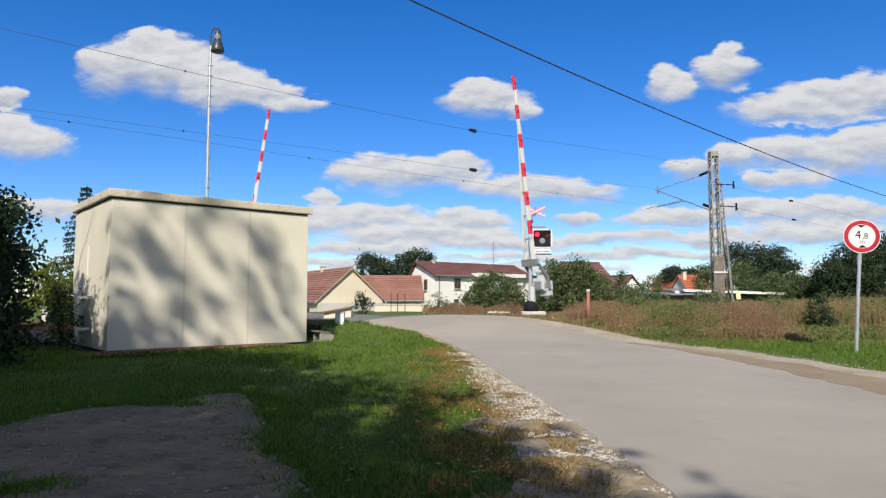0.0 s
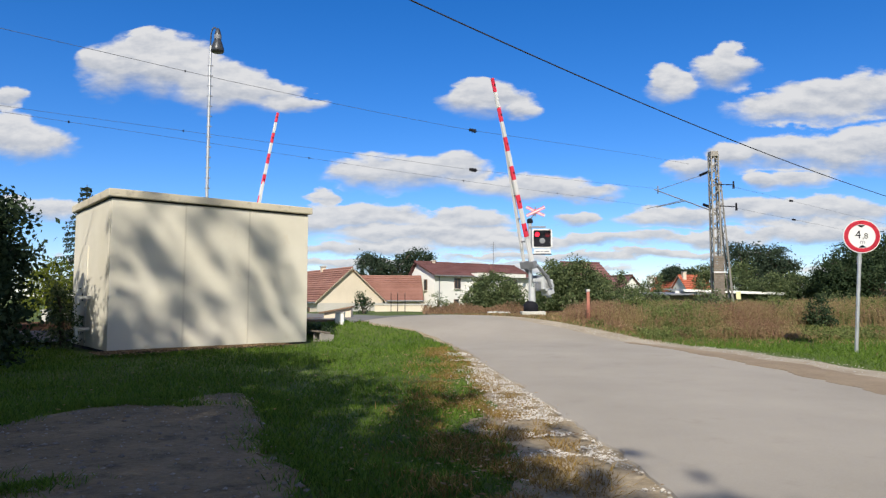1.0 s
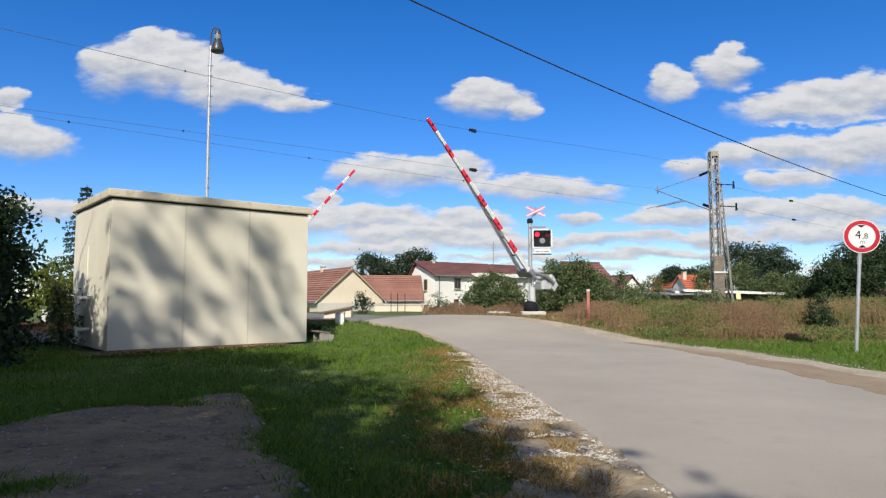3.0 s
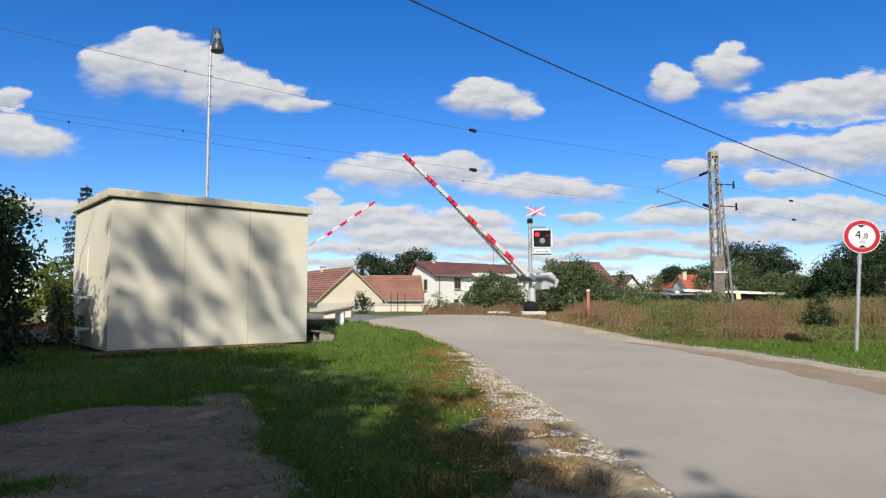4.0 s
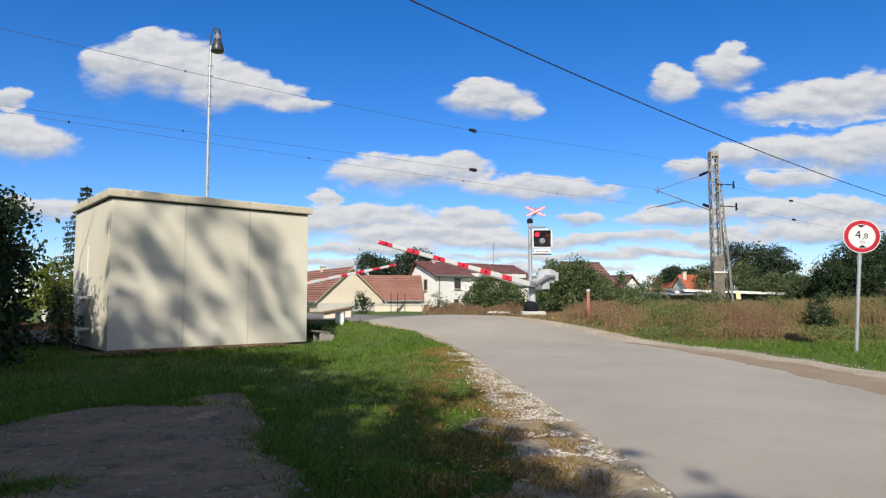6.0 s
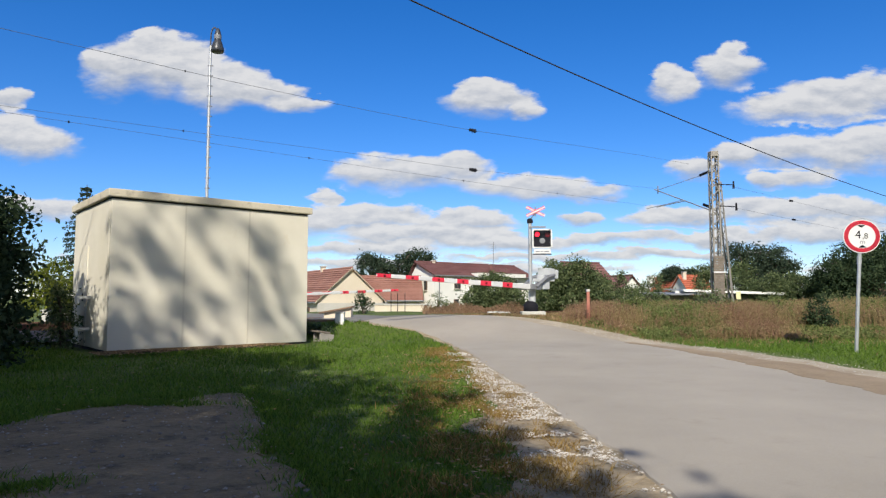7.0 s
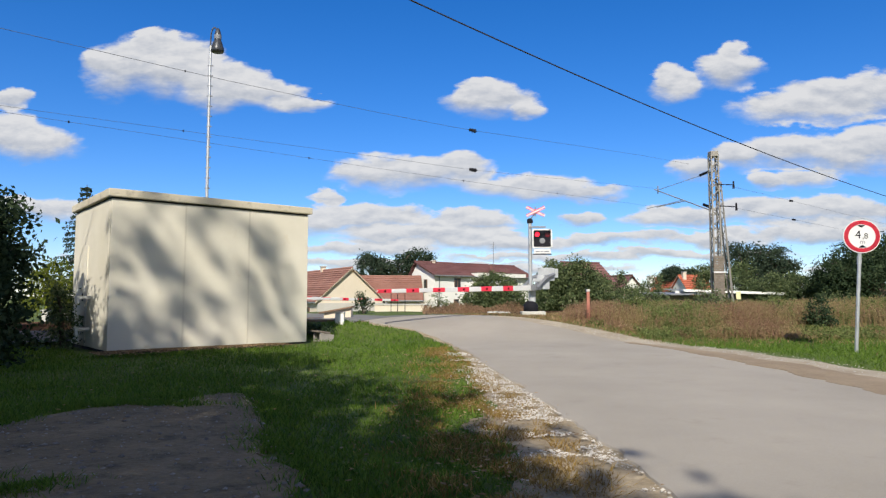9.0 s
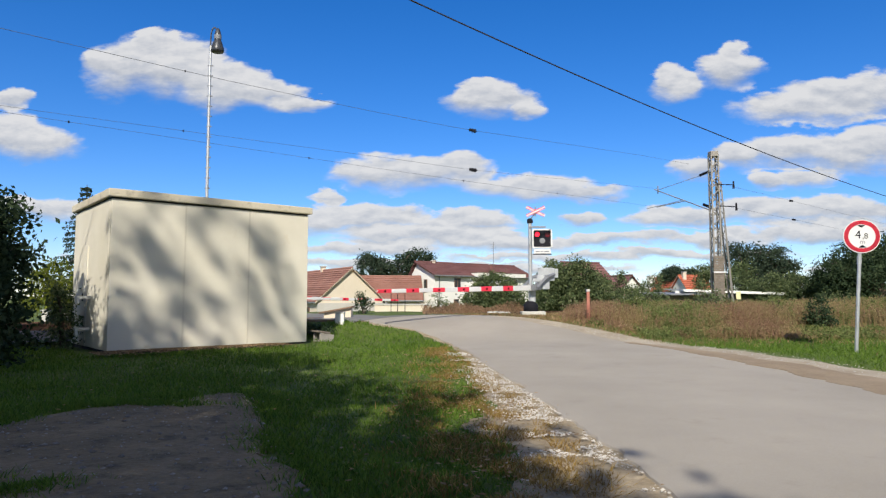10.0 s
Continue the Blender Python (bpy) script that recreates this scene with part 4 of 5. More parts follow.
def build_village():
    a = house("cottage", pose(-9.65, 50, -1.62, 0, 0, 30), 5.5, 13, 2.5, 4.95, CREAM, TILE_RED, "low cream cottage with red-brown tiled gable roof", 0.22, 14, lower=(2.25, GREY_WALL))
    chimney(a, 2.75, 6.5, 4.6, 0.75, CREAM, 0.38)
    window(a, pose(-0.02, 2.2, 1.3, 0, 0, -90), 1.0, 1.2)
    window(a, pose(-0.02, 4.9, 1.3, 0, 0, -90), 1.0, 1.2)
    b = house("barn", pose(-2.1, 58, -1.5, 0, 0, 96), 6.0, 7.2, 2.5, 4.45, CREAM, TILE_RED, "small outbuilding with a red-brown tiled roof", courses=12)
    chimney(b, 3.0, 6.6, 4.6, 0.7)
    c = house("white_house", pose(-0.75 + 13.1 * T.x, 60 + 13.1 * T.y, -1.5, 0, 0, TURN + 90), 3.5, 13.1, 4.75, 5.88, HOUSE_WHITE, TILE_DARK, "white rendered two-storey house with low maroon roof", 0.35, 10, fascia=BROWN_TRIM, apex=2.6)
    chimney(c, 2.5, 11.2, 5.6, 0.5, CREAM, 0.28)
    chimney(c, 1.6, 4.2, 5.4, 0.55, TILE_DARK, 0.3)
    window(c, pose(-0.02, 10.35, 3.9, 0, 0, -90), 0.75, 1.0, 1)
    # the small dark door, built from the window parts
    window(c, pose(-0.02, 10.5, 1.85, 0, 0, -90), 0.55, 1.1, 0)
    window(c, pose(1.3, 13.12, 3.75, 0, 0, 180), 0.45, 1.0, 0)
    part("drain_pipe", rod((-0.06, 12.6, -0.5), (-0.06, 12.6, 4.6), 0.05, None, 8), MID_GREY, c)
    # the wing with its flat white parapet over a recess
    part("wing", box((-0.30, 5.1, 1.9), (0.6, 6.6, 4.3), 0.02), HOUSE_WHITE, c, "white rendered wing")
    part("parapet", box((-0.42, 5.1, 4.75), (0.95, 6.8, 0.40), 0.02), HOUSE_WHITE, c, "flat white parapet over the wing")
    part("parapet_cap", box((-0.42, 5.1, 4.97), (1.0, 6.9, 0.07), 0.01), BROWN_TRIM, c)
    # wide dark window stands in for the shaded loggia recess
    window(c, pose(-0.61, 7.5, 3.95, 0, 0, -90), 1.5, 0.9, 2)
    window(c, pose(-0.61, 3.4, 3.75, 0, 0, -90), 1.1, 1.1, 1)
    mast = part("antenna", rod((2.3, 3.2, 5.8), (2.3, 3.2, 8.4), 0.03, None, 6), MID_GREY, c)
    for k in range(4):
        part("element", rod((1.9, 3.2, 7.5 + 0.22 * k), (2.7, 3.2, 7.5 + 0.22 * k), 0.012, None, 5), MID_GREY, mast)
    d = house("house", pose(19.3, 70, -1.5, 0, 0, TURN + 75), 8.5, 4.6, 3.0, 6.4, CREAM, TILE_DARK, "house with a steep dark brown roof behind shrubs", 0.4, 12)
    e = house("house", pose(22.3, 84, -1.7, 0, 0, 14), 4.4, 7, 3.1, 5.6, HOUSE_WHITE, TILE_DARK, "small white gabled house with dark roof", 0.4, 8, fascia=BROWN_TRIM)
    window(e, pose(2.2, -0.02, 3.0, 0, 0, 0), 0.9, 1.1)
    f = house("house", pose(38.4, 92, -1.5, 0, 0, 100), 6.0, 3.6, 3.0, 5.7, HOUSE_WHITE, TILE_ORANGE, "white house with a bright orange tiled roof", 0.3, 10)
    chimney(f, 2.5, 3.2, 5.0, 1.2, CREAM, 0.5)
    f2 = house("house", pose(34.9, 95, -1.5, 0, 0, 20), 3.4, 8, 3.5, 5.6, HOUSE_WHITE, TILE_ORANGE, "white gabled wing with orange tiled roof", 0.3, 8)
    chimney(f2, 0.4, 7.6, 3.6, 2.3, HOUSE_WHITE, 0.9)


def build_shed():
    s = thing("long_shed", pose(13.45, 41, 0.2, 0, 0, 0), "long low wooden shed with white-edged sheet roofs", "shed")
    part("wall", box((3.85, 1.5, 0.4), (7.5, 3.0, 1.2), 0.01), OLD_WOOD, s, "weathered board wall")
    for i in range(24):
        part("board", box((0.2 + i * 0.318, -0.03, 0.38), (0.29, 0.05, 1.16)), OLD_WOOD, s)
    part("roof_sheet", box((1.85, 1.2, 1.04), (3.9, 3.8, 0.09), 0.01, pose(0, 0, 0, 2.0, -1.5, 0)), MID_GREY, s, "dark grey sheet roof")
    upper = part("roof_sheet", box((3.15, 1.2, 0.02), (6.3, 3.6, 0.08), 0.01), SHED_ROOF, s, "grey sheet roof with a white edge", m=pose(1.5, 0, 1.31, 1.5, 1.9, 0))
    part("fascia", box((3.15, -0.63, 0.0), (6.36, 0.05, 0.15), 0.008), HOUSE_WHITE, upper, "white painted edge board")
    part("clerestory", box((2.2, 0.25, 1.16), (1.9, 0.06, 0.22), 0.01), HOUSE_WHITE, s, "white painted strip wall")
    part("gate_post", box((7.55, -0.2, 0.5), (0.18, 0.18, 1.1), 0.01), OLD_WOOD, s)
    part("crate", box((7.35, -0.6, 0.30), (0.45, 0.45, 0.4), 0.01), HOUSE_WHITE, s, "pale crate against the wall")


# ---- plants ----
rng = np.random.default_rng(7)


def quads_mesh(name, v, mat):
    """A mesh of separate quads from an array (n, 4, 3)."""
    n = len(v)
    me = bpy.data.meshes.new(name)
    me.vertices.add(4 * n)
    me.vertices.foreach_set("co", np.ascontiguousarray(v, np.float32).ravel())
    me.loops.add(4 * n)
    me.loops.foreach_set("vertex_index", np.arange(4 * n, dtype=np.int32))
    me.polygons.add(n)
    me.polygons.foreach_set("loop_start", np.arange(0, 4 * n, 4, dtype=np.int32))
    me.materials.append(mat)
    me.update(calc_edges=True)
    me.validate()
    return me


def leaf_quads(centres, size, droop=0.3):
    """Pointed leaves of about that size at the centres, turned every way."""
    n = len(centres)
    a = rng.normal(size=(n, 3))
    a[:, 2] -= droop
    a /= np.linalg.norm(a, axis=1)[:, None]
    b = np.cross(a, rng.normal(size=(n, 3)))
    b /= np.linalg.norm(b, axis=1)[:, None]
    s = (size * rng.uniform(0.6, 1.35, n))[:, None]
    fold = np.cross(a, b) * s * 0.12
    return np.stack([centres - a * s * 0.6, centres + b * s * 0.34 + fold, centres + a * s * 0.6, centres - b * s * 0.34 + fold], 1)


def crown_points(lobes, clumps, per, spread):
    """Points of leaves: clumps spread over the shells of overlapping lobes."""
    out = []
    vol = np.array([r[0] * r[1] * r[2] for _, r in lobes]) ** 0.7
    for (c, r), share in zip(lobes, vol / vol.sum()):
        k = max(3, int(clumps * share))
        d = rng.normal(size=(k, 3))
        d /= np.linalg.norm(d, axis=1)[:, None]
        rad = rng.uniform(0.45, 1.06, k) ** 0.6
        rad = rad * np.array([1 + 0.35 * noise.noise((v[0] * 2.3 + c[0], v[1] * 2.3 + c[1], v[2] * 2.3 + c[2])) for v in d])
        cc = np.array(c) + d * rad[:, None] * np.array(r)
        p = cc[:, None, :] + rng.normal(size=(k, per, 3)) * spread * rng.uniform(0.5, 1.3, (k, 1, 1)) * np.array([1, 1, 0.7])
        out.append(p.reshape(-1, 3))
    return np.concatenate(out)


def plant(name, place, lobes, clumps, per, spread, leaf, mat, label, category, trunk=0.0, trunk_to=None, group=""):
    """A tree or bush: trunk, limbs to each lobe, and a crown of leaves. Lobes are relative to the foot."""
    p = thing(name, pose(*place), label, category, group)
    if group != "shade trees":
        # small side shoots break the outline
        extra = []
        for k in range(3 * len(lobes)):
            c, q = lobes[int(rng.integers(len(lobes)))]
            a, e = rng.uniform(0, 2 * math.pi), rng.uniform(0.1, 1.2)
            f = rng.uniform(0.18, 0.36)
            extra.append(((c[0] + q[0] * math.cos(a) * math.cos(e) * 1.02, c[1] + q[1] * math.sin(a) * math.cos(e), c[2] + q[2] * math.sin(e) * 1.02), (q[0] * f, q[1] * f, q[2] * f * 1.2)))
        lobes = list(lobes) + extra
    bm = bmesh.new()
    r = trunk or 0.03
    fork = trunk_to if trunk_to is not None else min(l[0][2] for l in lobes) * 0.6
    if trunk:
        bm_rod(bm, (0, 0, -0.3), (0.05, 0.03, fork * 0.5), r * 1.25, r, 9)
        bm_rod(bm, (0.05, 0.03, fork * 0.5), (0, 0, fork), r, r * 0.8, 9)
    for c, rad in lobes:
        c = Vector(c)
        mid = Vector((c.x * 0.45, c.y * 0.45, fork + (c.z - fork) * 0.55))
        bm_rod(bm, (0, 0, fork if trunk else -0.2), mid, r * 0.6, r * 0.4, 7)
        bm_rod(bm, mid, c, r * 0.4, r * 0.2, 6)
        for k in range(4):
            d = Vector(rng.normal(size=3)).normalized()
            tip = c + Vector((d.x * rad[0], d.y * rad[1], abs(d.z) * rad[2])) * 0.75
            bm_rod(bm, c.lerp(mid, 0.3), tip, r * 0.2, r * 0.06, 5)
    part("trunk" if trunk else "stems", bm, BARK, p)
    part("crown", quads_mesh("crown", leaf_quads(crown_points(lobes, clumps, per, spread), leaf), mat), mat, p)
    return p


def build_trees():
    # dark tree beside the hut, mostly in shade; the leaf colour is deepened for it
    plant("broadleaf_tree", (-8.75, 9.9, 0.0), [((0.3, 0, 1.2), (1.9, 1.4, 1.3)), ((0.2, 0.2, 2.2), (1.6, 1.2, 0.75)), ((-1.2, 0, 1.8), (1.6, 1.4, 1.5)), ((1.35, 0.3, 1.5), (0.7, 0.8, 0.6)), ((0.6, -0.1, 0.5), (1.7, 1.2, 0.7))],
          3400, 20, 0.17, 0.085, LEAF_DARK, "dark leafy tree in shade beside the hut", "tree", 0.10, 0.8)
    plant("shrub", (-11.6, 19.4, 0.1), [((0.1, 0, 1.45), (0.75, 0.6, 0.62)), ((-0.55, 0, 1.2), (0.6, 0.6, 0.6)), ((0.55, 0, 1.0), (0.45, 0.5, 0.5)), ((-0.1, 0, 0.8), (0.8, 0.5, 0.4))], 260, 16, 0.12, 0.075, LEAF_YELLOW, "yellow-green leafy shrub behind the hut", "shrub")
    plant("climbing_shrub", (-7.35, 12.65, 0.0), [((0, 0, 0.45), (0.26, 0.3, 0.5)), ((-0.12, 0.12, 0.95), (0.16, 0.22, 0.4))], 130, 14, 0.09, 0.06, LEAF, "dark shrub climbing against the hut's end wall", "shrub")
    far_woods = [((-8.4, 85, -1.5), [((-0.8, 0, 6.0), (2.2, 2, 1.7)), ((0.8, 0, 5.6), (1.6, 2, 1.6)), ((2.9, 0, 6.3), (1.8, 2, 1.7)), ((5.0, 0, 7.3), (1.9, 2, 1.5)), ((6.3, 0, 6.4), (1.2, 1.5, 1.4))]),
                 ((36.0, 76, -1.5), [((-1.6, 0, 7.0), (1.7, 1.7, 1.9)), ((0.3, 0, 6.2), (2.0, 1.7, 2.0)), ((2.4, 0, 6.7), (2.1, 1.7, 1.6)), ((4.0, 0, 5.4), (1.3, 1.5, 1.6)), ((1.2, 0, 4.6), (3.5, 1.7, 1.6)), ((5.9, 0, 3.6), (2.0, 1.7, 1.2))]),
                 ((36.6, 100, -1.5), [((-1.2, 0, 5.8), (1.8, 1.8, 1.2)), ((0.8, 0, 5.4), (2.1, 1.8, 1.2))]),
                 ((30.5, 102, -1.5), [((-7.6, 0, 5.0), (2.1, 1.8, 1.2)), ((-2.8, 0, 4.6), (2.1, 1.8, 1.0))])]
    for place, lobes in far_woods:
        plant("broadleaf_tree", place, lobes, 900, 18, 0.34, 0.22, LEAF_FAR, "dark green broadleaf trees beyond the village roofs", "tree", 0.22, 3.0, "trees behind the village")
    # shrubs by the crossing
    plant("shrub", (2.45, 32, 0.1), [((0.0, 0, 1.25), (1.0, 0.9, 0.85)), ((-0.85, 0, 0.8), (0.75, 0.8, 0.7)), ((0.9, 0, 0.9), (0.7, 0.8, 0.75)), ((0.1, 0, 0.5), (1.5, 0.9, 0.6))], 1000, 20, 0.14, 0.085, LEAF, "dense green shrub in front of the white house", "shrub", group="roadside shrubs")
    plant("shrub", (5.4, 30, 0.1), [((0.0, 0, 1.7), (0.85, 0.9, 0.85)), ((-0.6, 0, 1.1), (0.6, 0.9, 0.8)), ((0.85, 0, 1.75), (0.7, 0.9, 0.8)), ((1.6, 0, 1.1), (0.8, 0.9, 0.8)), ((0.5, 0, 0.8), (1.5, 0.9, 0.7))], 1500, 20, 0.14, 0.085, LEAF, "tall green shrub behind the crossing barrier", "shrub", group="roadside shrubs")
    plant("shrub", (7.7, 31, 0.1), [((0.1, 0, 1.0), (0.75, 0.8, 0.8)), ((-0.35, 0, 1.65), (0.35, 0.5, 0.45)), ((0.75, 0, 1.55), (0.22, 0.3, 0.7)), ((0.9, 0, 0.7), (0.7, 0.7, 0.6))], 230, 16, 0.15, 0.08, LEAF, "loose leggy green shrub at the field edge", "shrub", group="roadside shrubs")
    plant("shrub", (-0.25, 29, 0.4), [((0, 0, 0.35), (0.5, 0.4, 0.4)), ((0.3, 0, 0.2), (0.4, 0.4, 0.3))], 70, 12, 0.10, 0.06, LEAF, "thin roadside shrub by the white house", "shrub", group="roadside shrubs")
    plant("shrub", (-3.3, 27, 0.35), [((0, 0, 0.25), (0.33, 0.3, 0.5)), ((-0.1, 0, 0.5), (0.22, 0.3, 0.4))], 90, 14, 0.08, 0.06, LEAF_DARK, "dark garden shrub by the cottage", "shrub", group="roadside shrubs")
    plant("weed_clump", (-2.95, 15.2, 0.1), [((-0.25, 0, 0.16), (0.32, 0.25, 0.16)), ((0.15, 0.2, 0.14), (0.25, 0.2, 0.14))], 90, 14, 0.06, 0.05, LEAF_DARK, "dark green weeds round the concrete trough", "weeds", group="weed clumps")
    plant("shrub", (9.35, 16.3, 0.24), [((0, 0, 0.45), (0.26, 0.25, 0.36)), ((0.06, 0, 0.2), (0.33, 0.28, 0.22))], 120, 16, 0.06, 0.05, LEAF_DARK, "small dark green bush in the meadow", "shrub", group="roadside shrubs")
    for x, y, r in ((6.3, 17.4, 0.34), (7.6, 18.3, 0.42), (9.0, 17.6, 0.36), (5.6, 19.0, 0.36), (11.6, 19.4, 0.45), (8.4, 20.5, 0.5)):
        plant("weed_clump", (x, y, ground_z(x, y)), [((0, 0, r * 0.9), (r, r * 0.8, r * 0.75)), ((r * 0.7, 0, r * 0.5), (r * 0.7, r * 0.7, r * 0.5))], 60, 16, 0.09, 0.045, WEED_GREEN if r < 0.4 else LEAF, "leafy green weed clump in the dry meadow", "weeds", group="weed clumps")
    plant("shrub", (14.2, 45, 0.0), [((0.0, 0, 1.6), (0.75, 0.6, 0.75)), ((0.5, 0, 2.1), (0.45, 0.5, 0.5)), ((-0.6, 0, 1.0), (0.8, 0.6, 0.6)), ((0.9, 0, 1.1), (0.8, 0.6, 0.7))], 230, 14, 0.17, 0.10, LEAF, "thin brown-green shrub before the white gabled house", "shrub", group="roadside shrubs")
    plant("shrub", (9.9, 36, 0.2), [((0.0, 0, 0.8), (1.1, 0.7, 0.55)), ((1.4, 0, 0.7), (1.0, 0.7, 0.45)), ((-1.2, 0, 0.9), (0.9, 0.7, 0.6))], 330, 14, 0.16, 0.09, LEAF, "low green scrub along the back of the meadow", "shrub", group="roadside shrubs")
    # big trees and hedge to the right of the meadow
    plant("broadleaf_tree", (25.5, 38, 0.0), [((-1.2, 0, 3.2), (1.5, 1.5, 1.1)), ((0.6, 0, 3.6), (1.6, 1.5, 1.2)), ((2.6, 0, 3.4), (1.8, 1.6, 1.4)), ((-2.6, 0, 2.2), (1.3, 1.4, 1.0)), ((0, 0, 1.8), (3.4, 1.5, 1.4)), ((4.6, 0, 2.6), (2.0, 1.6, 1.8))],
          2400, 20, 0.22, 0.12, LEAF_DARK, "dense dark green trees at the meadow's edge", "tree", 0.16, 1.2)
    for i in range(6):
        x = 17.4 + i * 1.55
        h = float(rng.uniform(1.05, 1.45))
        plant("hedge_bush", (x, 42 - i * 0.5, 0.0), [((0, 0, 1.2 * h), (1.1, 0.8, 0.95 * h)), ((0.5, 0, 0.6), (1.0, 0.8, 0.7))], 560, 18, 0.17, 0.10, LEAF, "green bush of an overgrown hedge behind the meadow", "bush", group="hedge")
    build_spruce()
    # trees behind the viewer, known by the shade that they cast
    # the tall one's sprays hang between the sun and the hut's front: along the wall, height, half sizes
    sprays = [(0.30, 2.25, 0.38, 0.30), (0.80, 1.75, 0.34, 0.26), (1.05, 1.30, 0.42, 0.34), (0.30, 0.95, 0.30, 0.24), (1.95, 0.88, 0.24, 0.15), (0.85, 0.50, 0.36, 0.20),
              (2.75, 2.25, 0.30, 0.24), (3.05, 1.85, 0.26, 0.22), (3.35, 1.40, 0.34, 0.26), (3.25, 0.55, 0.42, 0.20), (1.60, 2.35, 0.30, 0.16), (2.25, 1.60, 0.32, 0.16),
              (1.65, 2.92, 0.70, 0.14), (0.55, 3.0, 0.30, 0.12), (1.30, 0.85, 0.20, 0.20), (2.75, 1.10, 0.22, 0.14), (0.05, 1.75, 0.20, 0.26)]
    tall = [((-6.7 + 0.762 * a, 1.1 + 0.647 * a, 12.05 + h), (ra, 0.35, rh)) for a, h, ra, rh in sprays]
    shade = [((-10.8, 4.2, 0), [((0, 0, 5.2), (2.6, 2.4, 1.6)), ((1.2, -2.2, 5.6), (2.2, 2.2, 1.5)), ((0.9, 1.0, 5.9), (2.2, 1.6, 1.2))], 400, 26, 0.38, 0.24, 0.24),
             ((-4.45, -5.2, 0), [((0, 0, 7.6), (3.2, 2.5, 2.5)), ((-1.2, 0.4, 6.6), (2.6, 2.2, 2.0))], 460, 26, 0.42, 0.26, 0.24),
             ((-1.5, -6.6, 0), [((0, 0, 6.0), (2.2, 1.9, 1.4)), ((0.5, 1.2, 6.9), (0.6, 0.9, 0.6))], 180, 24, 0.38, 0.24, 0.24),
             ((-8.0, -3.0, 0), [((0, 0, 8.0), (3.4, 2.8, 2.6)), ((-2.4, 1.0, 6.6), (2.6, 2.2, 1.9))], 340, 26, 0.42, 0.26, 0.24),
             ((-6.3, -2.2, 0), [((0.1, 0, 9.0), (3.2, 1.7, 1.1))], 170, 26, 0.36, 0.24, 0.24),
             ((-0.75, -5.6, 0), tall, 165, 10, 0.085, 0.12, 0.045)]
    for place, lobes, clumps, per, spread, leaf, stem in shade:
        plant("broadleaf_tree", place, lobes, clumps, per, spread, leaf, LEAF, "broadleaf tree casting dappled shade over the lane", "tree", stem, 4.0, "shade trees")


def build_spruce():
    s = thing("spruce_tree", pose(-16.6, 30, -0.3), "blue-green spruce standing behind the hut", "tree")
    H = 6.6
    part("trunk", rod((0, 0, -0.3), (0, 0, H), 0.13, 0.015, 8), BARK, s)
    limbs, pts = bmesh.new(), []
    for i in range(22):
        z = 0.8 + (H - 0.95) * (i / 21) ** 0.92
        reach = 0.12 + 2.1 * (1 - z / H) ** 0.8
        for k in range(7):
            a, far = k * 0.9 + i * 2.4 + rng.uniform(-0.3, 0.3), reach * rng.uniform(0.65, 1.12)
            tip = Vector((math.cos(a) * far, math.sin(a) * far, z - 0.16 * far))
            bm_rod(limbs, (0, 0, z), tip, 0.018, 0.005, 4)
            n = int(16 + 34 * far)
            t = rng.uniform(0.12, 1.0, n)
            side = rng.normal(size=n) * 0.13 * far * (1.05 - t)
            p = np.stack([np.cos(a) * t * far - np.sin(a) * side, np.sin(a) * t * far + np.cos(a) * side, z - (0.30 * t - 0.14 * t * t) * far - np.abs(rng.normal(size=n)) * 0.10 * t], 1)
            pts.append(p)
    part("limbs", limbs, BARK, s)
    part("crown", quads_mesh("crown", leaf_quads(np.concatenate(pts), 0.105, 1.2), NEEDLE), NEEDLE, s)


def inside_road(x, y, left=-0.35, right=1.3):
    lx = np.interp(y, [p[1] for p in ROAD_LEFT], [p[0] for p in ROAD_LEFT])
    rx = np.interp(y, [p[1] for p in ROAD_RIGHT], [p[0] for p in ROAD_RIGHT])
    return (x > lx + left) & (x < rx + right)


HEIGHT = np.vectorize(ground_z)


def blades(x, y, height, width, lean):
    """Upright bent blades: two quads each would be many; one tapered quad bent by its lean."""
    n = len(x)
    z = HEIGHT(x, y)
    a = rng.uniform(0, 2 * math.pi, n)
    side = np.stack([np.cos(a), np.sin(a), 0 * a], 1) * (width * rng.uniform(0.6, 1.4, n))[:, None]
    tip = np.stack([rng.normal(size=n) * lean * height, rng.normal(size=n) * lean * height, height], 1)
    root = np.stack([x, y, z - 0.01], 1)
    return np.stack([root - side, root + side, root + tip * 0.98 + side * 0.25, root + tip - side * 0.25], 1)


def in_dirt(x, y):
    """Whether points lie on the bare dirt, by the rim's distance in their direction."""
    rim = [p - Vector((-2.6, 4.3, 0)) for p in along(DIRT_RIM + DIRT_RIM[:1], 160)]
    turn = np.array([math.atan2(p.y, p.x) for p in rim])
    order = np.argsort(turn)
    reach = np.interp(np.arctan2(y - 4.3, x + 2.6), turn[order], np.array([p.length for p in rim])[order], period=2 * math.pi)
    n = np.array([noise.noise((a * 2.4, b * 2.4, 4)) + 0.6 * noise.noise((a * 7, b * 7, 6)) for a, b in zip(x, y)])
    return np.hypot(x + 2.6, y - 4.3) / reach + 0.16 * n < 0.98


